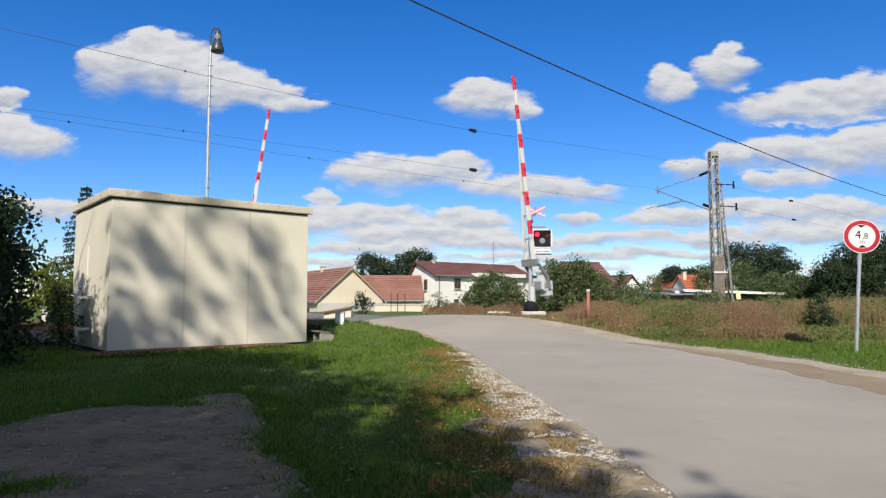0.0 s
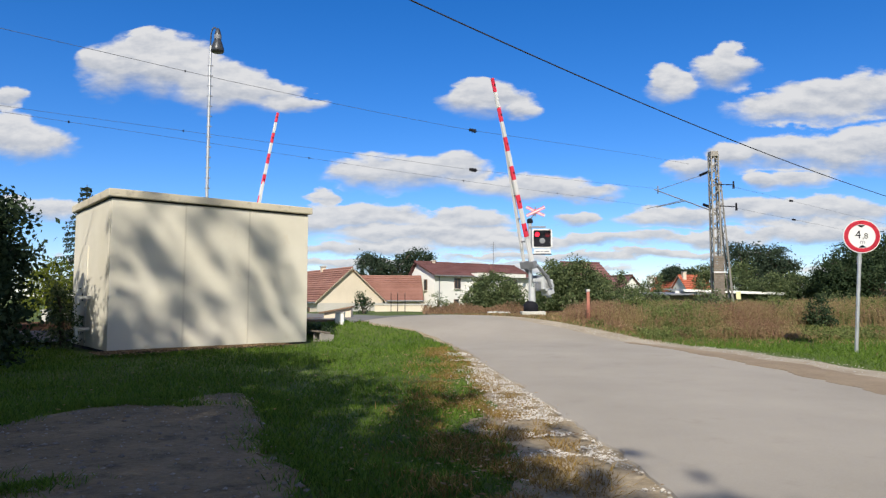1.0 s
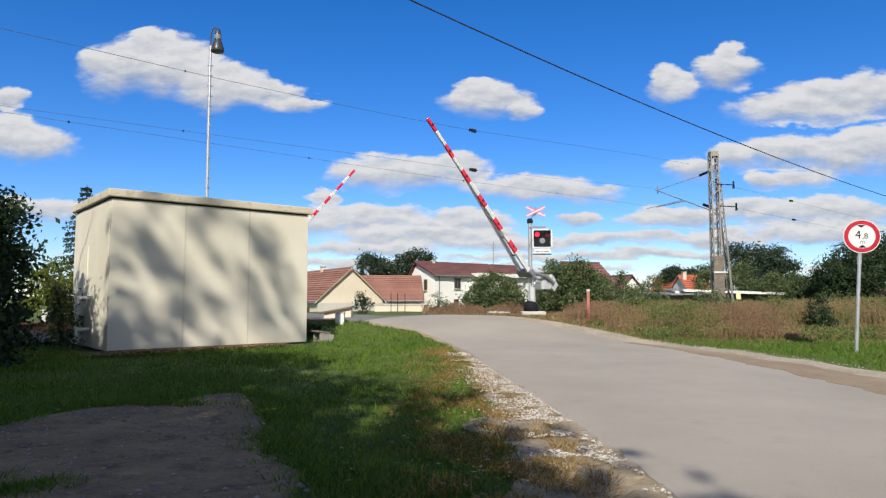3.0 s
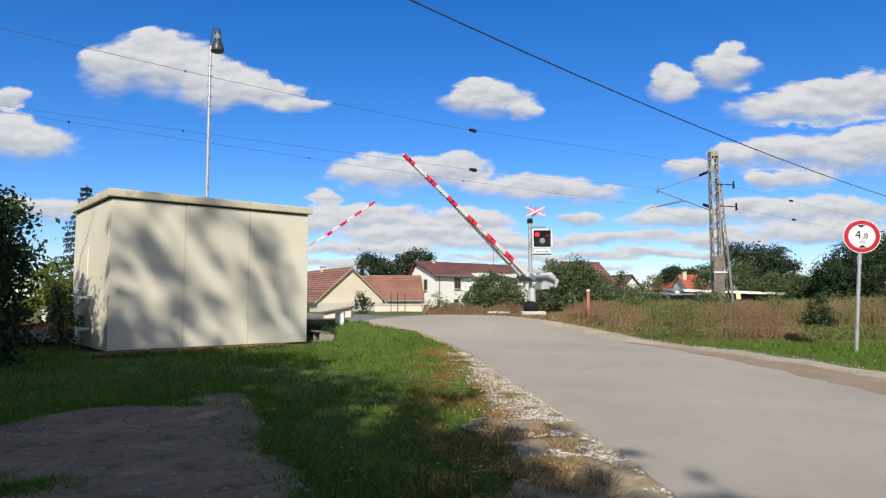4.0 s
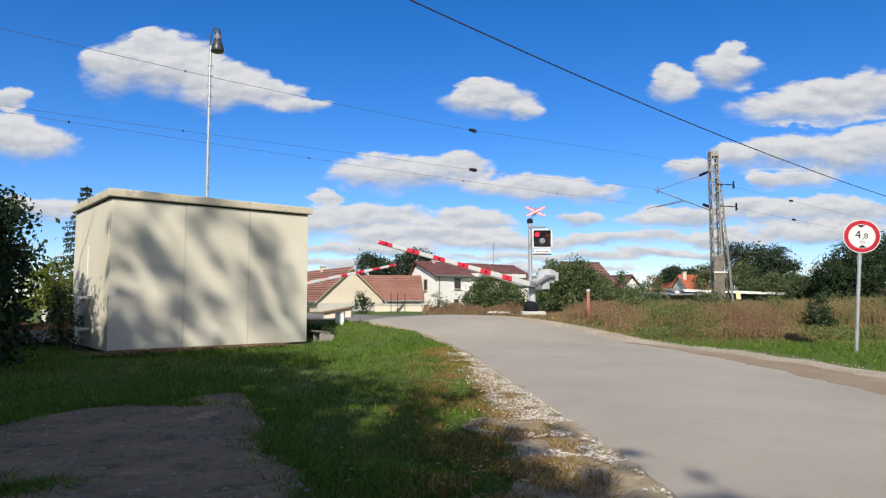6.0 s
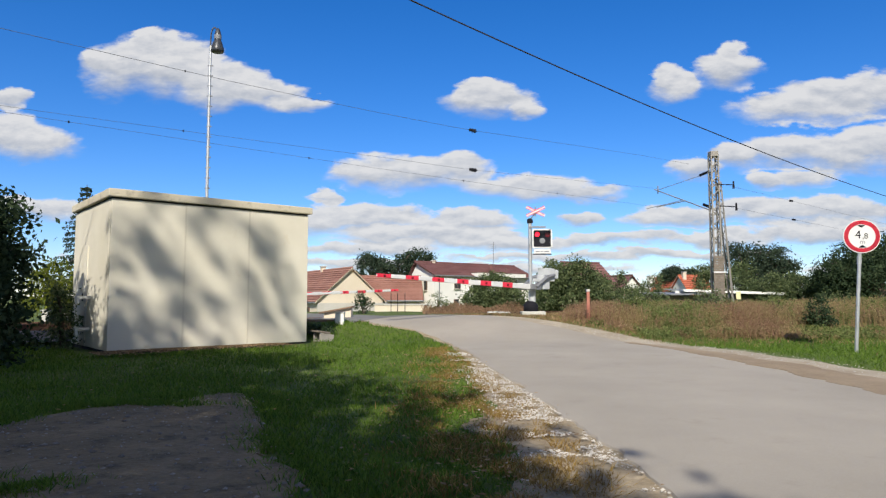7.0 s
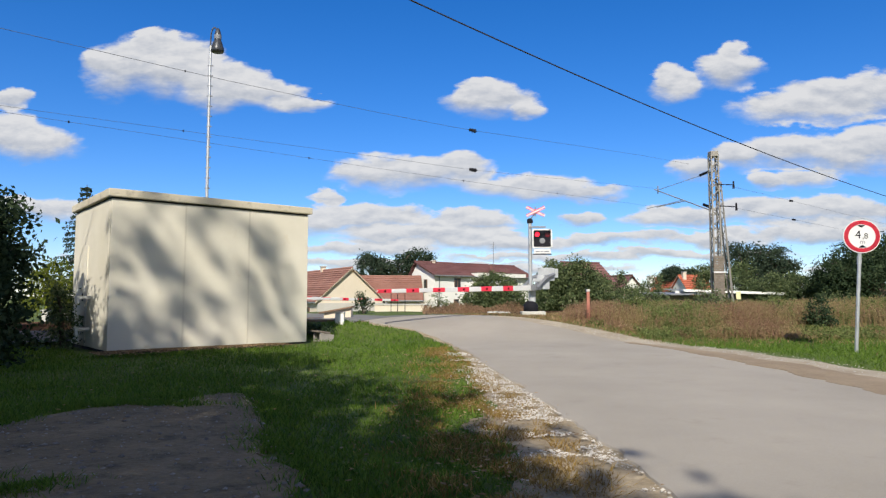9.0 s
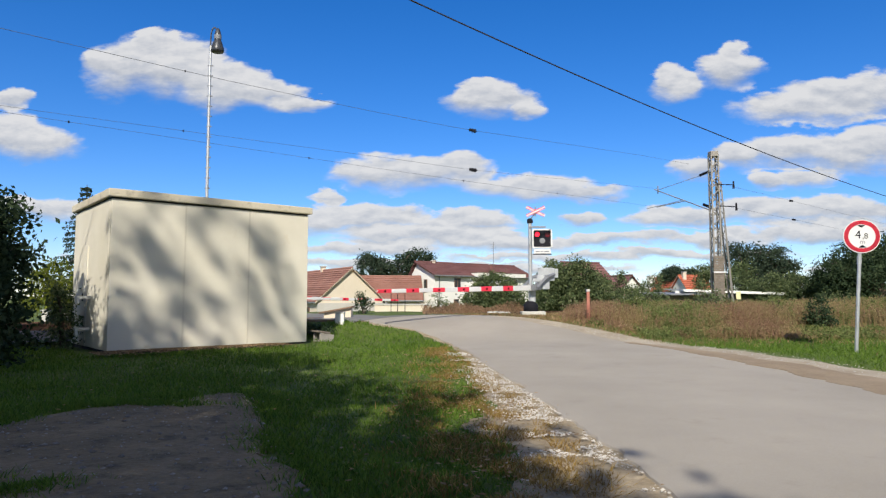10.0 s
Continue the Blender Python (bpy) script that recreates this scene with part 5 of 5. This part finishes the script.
def build_grass():
    n = 110000
    y = 3.0 + 14.5 * rng.uniform(size=n) ** 1.5
    x = rng.uniform(-0.75, 0.16, n) * y * 1.0 + rng.uniform(-0.6, 0.6, n)
    keep = ~inside_road(x, y, -np.interp(y, [4, 6, 9, 12], [0.62, 0.6, 0.3, 0.08]), 1.0)
    x, y = x[keep], y[keep]
    p, q = x * T.x + y * T.y, x * N.x + y * N.y
    keep = ~((q > 12.3) & (q < 15.8) & (p > 2.6) & (p < 7.05)) & ~in_dirt(x, y)
    x, y = x[keep], y[keep]
    patch = np.array([noise.noise((a * 0.9, b * 0.9, 7)) for a, b in zip(x, y)])
    h = (0.036 + 0.026 * patch) * rng.uniform(0.6, 1.5, len(x)) * (0.8 + 0.05 * y)
    v = blades(x, y, h, 0.004 + 0.0004 * y, 0.5)
    tagged(new("lawn_grass", quads_mesh("lawn_grass", v, BLADE)), "short uneven green grass beside the hut and road", "grass", kind="stuff")
    n = 26000
    x, y = rng.uniform(-9, 1.2, n), rng.uniform(-4, 3.2, n)
    k = ~inside_road(x, y, -0.7, 1.6) & ~in_dirt(x, y)
    h = 0.045 * rng.uniform(0.6, 1.5, int(k.sum()))
    tagged(new("lawn_grass", quads_mesh("lawn_grass", blades(x[k], y[k], h, 0.006, 0.5), BLADE)), "short green grass in the trees' shade", "grass", kind="stuff")
    # grass creeping over the rim of the bare dirt, and a tongue of it
    rim = along(DIRT_RIM + DIRT_RIM[:1], 400)
    pick = rng.integers(0, 400, 9000)
    x = np.array([rim[i].x for i in pick]) + rng.normal(size=9000) * 0.12
    y = np.array([rim[i].y for i in pick]) + rng.normal(size=9000) * 0.12
    x = np.concatenate([x, -2.95 + 0.34 * rng.normal(size=3500), -2.35 + 0.16 * rng.normal(size=1800)])
    y = np.concatenate([y, 6.32 + 0.09 * rng.normal(size=3500), 3.62 + 0.10 * rng.normal(size=1800)])
    tuft = np.array([noise.noise((a * 3.2, b * 3.2, 41)) for a, b in zip(x, y)])
    k = tuft > -0.12
    h = 0.034 * rng.uniform(0.5, 1.6, int(k.sum()))
    tagged(new("rim_grass", quads_mesh("rim_grass", blades(x[k], y[k], h + 0.03, 0.006, 0.6), BLADE)), "patchy grass creeping over the bare dirt", "grass", kind="stuff")
    # dry tufts growing into the gravel
    n = 36000
    y = 3.0 + 10 * rng.uniform(size=n) ** 1.3
    x = np.interp(y, [p[1] for p in ROAD_LEFT], [p[0] for p in ROAD_LEFT]) - np.interp(y, [3, 6, 9, 13], [0.72, 0.68, 0.5, 0.35]) + rng.normal(size=n) * np.interp(y, [3, 8, 13], [0.34, 0.30, 0.16])
    clump = np.array([noise.noise((a * 2.6, b * 2.6, 11)) for a, b in zip(x, y)])
    k = (clump > -0.05) & ~inside_road(x, y, -0.12, 0.0)
    tagged(new("dry_grass", quads_mesh("dry_grass", blades(x[k], y[k], 0.05 * rng.uniform(0.5, 1.5, int(k.sum())), 0.005, 0.7), MOSS)), "dry brown grass tufts on the gravel verge", "grass", kind="stuff")
    n = 52000
    y = rng.uniform(7.5, 22, n)
    x = np.interp(y, [p[1] for p in ROAD_RIGHT], [p[0] for p in ROAD_RIGHT]) + rng.uniform(0.75, 6.5, n)
    x = np.where(y < 13, x + 0.6, x)
    h = 0.055 * rng.uniform(0.5, 1.6, n)
    dry = (y > 15.0 + rng.normal(size=n)) & (rng.uniform(size=n) < 0.85)
    tagged(new("verge_grass", quads_mesh("verge_grass", blades(x[~dry], y[~dry], h[~dry], 0.007, 0.7), BLADE)), "bright green roadside grass along the meadow", "grass", kind="stuff")
    tagged(new("dry_grass", quads_mesh("dry_grass", blades(x[dry], y[dry], h[dry], 0.011, 0.5), WEED)), "dry yellow-brown grass beside the crossing", "grass", kind="stuff")


def build_weeds():
    """Tall weeds of the meadow in clumps of one kind each, and low ones behind the railway."""
    n = 2300
    y = 14.8 + 21.5 * rng.uniform(size=n) ** 1.35
    edge = np.interp(y, [p[1] for p in ROAD_RIGHT], [p[0] for p in ROAD_RIGHT]) + 1.15
    edge = np.maximum(edge, np.interp(y, [17, 20, 26, 36], [3.0, 3.9, 5.0, 7.0]))
    x = edge + rng.uniform(0, 1, n) * (0.84 * y - edge)
    depth = np.minimum(x - edge, (y - 14.6) * 1.2)
    lump = np.array([noise.noise((a * 0.55, b * 0.55, 1)) for a, b in zip(x, y)])
    tone = np.array([noise.noise((a * 0.42, b * 0.42, 21)) for a, b in zip(x, y)]) + 0.22 * rng.normal(size=n)
    u = x / y
    # rusty docks and sorrel near the crossing, greener in the middle, straw and green beyond
    kind = np.where(tone > np.interp(u, [0.15, 0.27, 0.36, 0.45, 0.55, 0.7], [0.62, 0.45, 0.10, 0.22, 0.20, 0.05]), 2, np.where(tone < np.interp(u, [0.15, 0.3, 0.5, 0.7], [0.25, 0.0, -0.2, -0.4]), 0, 1))
    tall = (0.56 + 0.50 * lump) * rng.uniform(0.6, 1.3, n) * np.interp(depth, [0, 0.6, 2.2], [0.30, 0.55, 1.0]) * np.where(kind == 2, 0.78, 1.0)
    cap = np.interp(u, [0.2, 0.5, 0.56, 0.7], [0.95, 0.90, 1.02, 1.08])
    tall = np.clip(tall, 0.14, np.maximum(0.2, cap - HEIGHT(x, y) + 0.16 * lump))
    tall = np.where((u > 0.54) & (y < 16.4), 0.10, tall)
    kinds = ((0, "dry_weeds", WEED_RED, "tall rusty brown weeds filling the meadow"), (1, "straw_weeds", STRAW, "tall straw-coloured dry grass in the meadow"), (2, "green_weeds", WEED_GREEN, "tall green and yellow weeds in the meadow"))
    for code, name, mat, label in kinds:
        at = np.flatnonzero(kind == code)
        per = 30
        who = np.repeat(at, per)
        m = len(who)
        r, a = 0.30 * np.sqrt(rng.uniform(size=m)) * (0.6 + tall[who]), rng.uniform(0, 2 * math.pi, m)
        sx, sy = x[who] + r * np.cos(a), y[who] + r * np.sin(a)
        h = tall[who] * rng.uniform(0.45, 1.1, m) * (1 - 0.5 * r)
        stalk = blades(sx, sy, h, 0.006, 0.16)
        tips = (stalk[:, 2] + stalk[:, 3]) / 2
        roots = (stalk[:, 0] + stalk[:, 1]) / 2
        k = 6 if code != 2 else 8
        f = 1 - rng.uniform(0, 0.45 if code != 2 else 0.85, m * k) ** 1.4
        heads = np.repeat(roots, k, 0) + (np.repeat(tips - roots, k, 0)) * f[:, None] + rng.normal(size=(m * k, 3)) * (0.016 if code != 2 else 0.035)
        plume = leaf_quads(heads, 0.026 if code != 2 else 0.045, -0.8 if code != 2 else 0.2)
        tagged(new(name, quads_mesh(name, np.concatenate([stalk, plume]), mat)), label, "weeds", kind="stuff")
    n = 6000
    s, q = rng.uniform(12.5, 27, n), rng.uniform(20.2, 24.5, n)
    x, y = N.x * q + T.x * s, N.y * q + T.y * s
    k = x / y > -0.03
    x, y = x[k], y[k]
    n = len(x)
    h = rng.uniform(0.05, 0.30, n) * (1 + 1.1 * np.array([noise.noise((a * 0.8, b * 0.8, 51)) for a, b in zip(x, y)]))
    stalk = blades(x, y, h, 0.012, 0.3)
    tips = np.repeat((stalk[:, 2] + stalk[:, 3]) / 2, 3, 0) + rng.normal(size=(3 * n, 3)) * 0.04
    tagged(new("dry_weeds", quads_mesh("dry_weeds", np.concatenate([stalk, leaf_quads(tips, 0.05, 0.0)]), WEED_RED)), "low dry weeds beyond the railway", "weeds", kind="stuff")


def pebbles(name, x, y, size, mat, label):
    """Small angular stones pressed into the ground."""
    n = len(x)
    base = np.array([(1, 0, 0), (-1, 0, 0), (0, 1, 0), (0, -1, 0), (0, 0, 0.8), (0, 0, -0.5)], float)
    tri = np.array([(0, 2, 4), (2, 1, 4), (1, 3, 4), (3, 0, 4), (2, 0, 5), (1, 2, 5), (3, 1, 5), (0, 3, 5)])
    s = size[:, None, None] * (base[None] * rng.uniform(0.6, 1.4, (n, 6, 1)))
    a = rng.uniform(0, 6.28, n)
    c, d = np.cos(a)[:, None], np.sin(a)[:, None]
    v = np.stack([s[:, :, 0] * c - s[:, :, 1] * d, s[:, :, 0] * d + s[:, :, 1] * c, s[:, :, 2] * 0.7], 2)
    v += np.stack([x, y, HEIGHT(x, y) + 0.035], 1)[:, None, :]
    f = (np.arange(n)[:, None, None] * 6 + tri[None]).reshape(-1, 3)
    me = sheet(name, v.reshape(-1, 3), f, mat)
    tagged(new(name, me), label, "stones", kind="stuff")


def build_stones():
    n = 14000
    y = 3.0 + 9 * rng.uniform(size=n) ** 1.2
    x = np.interp(y, [p[1] for p in ROAD_LEFT], [p[0] for p in ROAD_LEFT]) - rng.normal(size=n) * 0.18 - np.interp(y, [3, 7, 12], [0.28, 0.16, 0.08])
    drift = np.array([noise.noise((a * 1.8, b * 1.8, 31)) + 0.5 * noise.noise((a * 5, b * 5, 33)) for a, b in zip(x, y)])
    k = (drift + np.interp(y, [3, 5, 6, 8, 9, 12], [-0.12, 0.1, 0.4, 0.5, 0.25, -0.1]) > 0.12) & ~inside_road(x, y, 0.03, 0.0)
    pebbles("verge_stones", x[k], y[k], 0.003 + 0.0115 * rng.uniform(size=int(k.sum())) ** 2.6, STONE, "scattered pale stones on the road verge")
    n = 1500
    x, y = rng.uniform(-4.6, -0.7, n), rng.uniform(3.0, 7.4, n)
    k = in_dirt(x, y)
    pebbles("dirt_stones", x[k], y[k], 0.003 + 0.015 * rng.uniform(size=int(k.sum())) ** 3, MAST_CONCRETE, "small stones in the bare dirt")
    n = 900
    x, y = rng.uniform(-4.6, -0.7, n), 3.0 + 4.2 * rng.uniform(size=n) ** 1.3
    k = in_dirt(x, y)
    pebbles("dirt_clods", x[k], y[k], 0.006 + 0.022 * rng.uniform(size=int(k.sum())) ** 2.5, BALLAST, "dark clods and debris on the bare dirt")
    n = 1400
    y = rng.uniform(6, 17, n)
    x = np.interp(y, [p[1] for p in ROAD_RIGHT], [p[0] for p in ROAD_RIGHT]) + rng.uniform(0.1, 1.4, n) * np.interp(y, [6, 9, 17], [1, 1, 0.5])
    pebbles("shoulder_stones", x, y, 0.004 + 0.012 * rng.uniform(size=n) ** 2, STONE, "small stones on the gravel shoulder")
    n = 2600
    y = rng.uniform(3.1, 12, n)
    x = np.where(rng.uniform(size=n) < 0.7, np.interp(y, [p[1] for p in ROAD_LEFT], [p[0] for p in ROAD_LEFT]) - 0.75 + rng.normal(size=n) * 0.35, rng.uniform(-5, 1.0, n))
    k = (rng.uniform(size=n) < 0.8) & ~inside_road(x, y, 0.1, 0.1)
    c = np.stack([x[k], y[k], HEIGHT(x[k], y[k]) + 0.05], 1)
    v = leaf_quads(c, 0.034, 0.0)
    v[:, :, 2] = c[:, None, 2] + (v[:, :, 2] - c[:, None, 2]) * 0.25
    # a drift of leaves along the foot of the hut
    m = 3600
    d, o = rng.uniform(-0.3, 3.2, m), -0.12 - np.abs(rng.normal(size=m)) * 0.30
    c = np.stack([-5.91 + T.x * d + N.x * o, 11.5 + T.y * d + N.y * o, 0 * d], 1)
    c[:, 2] = HEIGHT(c[:, 0], c[:, 1]) + 0.075
    w = leaf_quads(c, 0.06, 0.0)
    w[:, :, 2] = c[:, None, 2] + (w[:, :, 2] - c[:, None, 2]) * 0.25
    v = np.concatenate([v, w])
    tagged(new("fallen_leaves", quads_mesh("fallen_leaves", v, WEED)), "dry brown leaves fallen on grass and dirt", "leaves", kind="stuff")


# ---- small things by the crossing ----
def build_small():
    w = thing("garden_wall", pose(-3.2, 31.5, 0.0, 0, 0, 4), "low cream garden wall across the railway", "wall")
    part("wall", box((1.2, 0, 0.32), (2.6, 0.25, 0.75), 0.01), CREAM, w)
    part("coping", box((1.2, 0, 0.72), (2.7, 0.33, 0.06), 0.01), CONCRETE, w)
    for x in (-2.35, -2.05, -1.72):
        f = thing("fence_post", pose(x, 29.5, 0.3), "thin dark steel fence post beyond the railway", "fence post", "fence posts")
        part("pole", rod((0, 0, -0.2), (0, 0, 0.95), 0.018, None, 6), BLACK, f)
        part("cap", rod((0, 0, 0.95), (0, 0, 0.97), 0.03, None, 6), MID_GREY, f)
    k = thing("low_wall", pose(-3.5, 18.75, 0.42), "low cream wall with sloping brown coping", "wall")
    part("wall", prism([(0.08, -0.15), (0.86, -0.15), (0.86, 0.33), (0.08, 0.19)], 0.35), CREAM, k)
    part("coping", box((0.44, 0.15, 0.0), (0.98, 0.5, 0.045), 0.01, pose(0, 0, 0.20, 0, -10.5, 0)), BROWN_WOOD, k, "brown weathered coping")
    p = thing("marker_post", pose(3.85, 17.3, 0.40), "rusty red marker post in the weeds", "post")
    part("pole", box((0, 0, 0.35), (0.08, 0.08, 0.95), 0.01), surface("faded_red_paint", (0.32, 0.10, 0.07), (0.46, 0.20, 0.15), 4, 40, 0.8), p)
    part("cap", box((0, 0, 0.84), (0.10, 0.10, 0.06), 0.01), CONCRETE, p)
    r = random.Random(3)
    for i in range(4):
        s = thing("concrete_block", pose(1.62 + 0.2 * i, 22.5 + 0.05 * r.random(), 0.42, 0, 0, r.uniform(-20, 20)), "pale broken concrete block by the crossing", "concrete block", "kerb blocks")
        part("block", box((0, 0, 0.07), (r.uniform(0.13, 0.2), 0.3, r.uniform(0.12, 0.2)), 0.02), CONCRETE, s)
        part("chip", box((0.06, -0.17, 0.02), (0.06, 0.05, 0.06), 0.01), CONCRETE, s)
    c = thing("white_post", pose(-2.68, 17.0, 0.36), "short white concrete post by the crossing", "post")
    part("block", box((0, 0, 0.10), (0.23, 0.2, 0.38), 0.02), HOUSE_WHITE, c)
    part("cap", box((0, 0, 0.30), (0.25, 0.22, 0.04), 0.01), CONCRETE, c)
    b = thing("wooden_rail", pose(-3.9, 17.5, 0.36, 0, 0, 8), "low weathered wooden rail behind the hut", "rail")
    part("beam", box((0.35, 0, 0.06), (1.2, 0.12, 0.09), 0.015), BROWN_WOOD, b)
    for x in (0.0, 0.9):
        part("post", box((x, 0.03, -0.05), (0.12, 0.12, 0.3), 0.01), BROWN_WOOD, b)
    t = thing("concrete_trough", pose(-2.66, 14.5, 0.06, 0, 0, TURN), "broken concrete cable trough beside the hut", "trough")
    part("side", box((0.0, -0.13, 0.11), (0.34, 0.05, 0.17), 0.012, pose(0, 0, 0, 0, 8, 0)), MAST_CONCRETE, t)
    part("side", box((0.0, 0.12, 0.11), (0.34, 0.05, 0.17), 0.012, pose(0, 0, 0, 0, 5, 0)), MAST_CONCRETE, t)
    part("floor", box((0.0, -0.01, 0.04), (0.34, 0.25, 0.04), 0.01), MAST_CONCRETE, t)
    part("lid", box((-0.10, 0.0, 0.22), (0.34, 0.32, 0.045), 0.012, pose(0, 0, 0, 0, 9, 0)), OLD_WOOD, t, "weathered lid")
    for x in (-10.95, -10.42):
        f = thing("stone_post", pose(x, 18.0, 0.1), "pale stone garden post behind the hut", "post", "garden posts")
        part("pole", box((0, 0, 0.20), (0.16, 0.14, 0.75), 0.02), CONCRETE, f)
        part("cap", box((0, 0, 0.59), (0.2, 0.18, 0.05), 0.01), CONCRETE, f)


build_village()
build_shed()
build_trees()
build_weeds()
build_small()
build_stones()
build_grass()


# ---- what moves ----
def motions():
    near = [(0, 81.5), (0.4, 81.3), (0.55, 80.3), (1, 72.8), (1.5, 65.8), (2, 59.0), (2.5, 51.9), (2.7, 49.2), (3.8, 35.1), (4.5, 26.8), (5, 20.9), (5.5, 15.2), (5.7, 12.9), (6.3, 7.4), (6.8, 3.5), (7, 2.3), (7.25, 0.6), (7.5, -0.9), (7.8, -1.5), (8.3, -1.4), (10, -1.4)]
    walk(near_boom, [(t, pose(0, 0, 1.17, 0, -a, 0)) for t, a in near])
    far = [(0, 81.8), (0.6, 81.6), (0.8, 80.9), (1, 78.9), (1.5, 69.3), (2, 61.6), (2.5, 54.6), (2.7, 51.6), (3.8, 36.7), (4, 34.4), (4.5, 28.2), (5, 22.3), (5.5, 16.5), (5.7, 14.3), (6.3, 8.3), (6.8, 3.9), (7, 2.4), (7.5, -1.0), (7.8, -1.2), (8.3, -1.1), (10, -1.1)]
    walk(far_boom, [(t, pose(0, 0, 0.65, 0, -a, 0)) for t, a in far])
    # the glow swaps between the two lenses about once a second
    rows, side = [(0.0, -0.155)], -0.155
    t = 0.06
    while t < 9.9:
        rows += [(t, side), (t + 1 / 30, -side)]
        side = -side
        t += 0.515
    rows.append((10.0, side))
    walk(lit_lamp, [(a, pose(x, 0, 0)) for a, x in rows])
    # the clouds drift slowly
    walk(clouds, [(0.0, pose(*EYE)), (10.0, pose(*EYE, 0, 0, -0.42))])


motions()
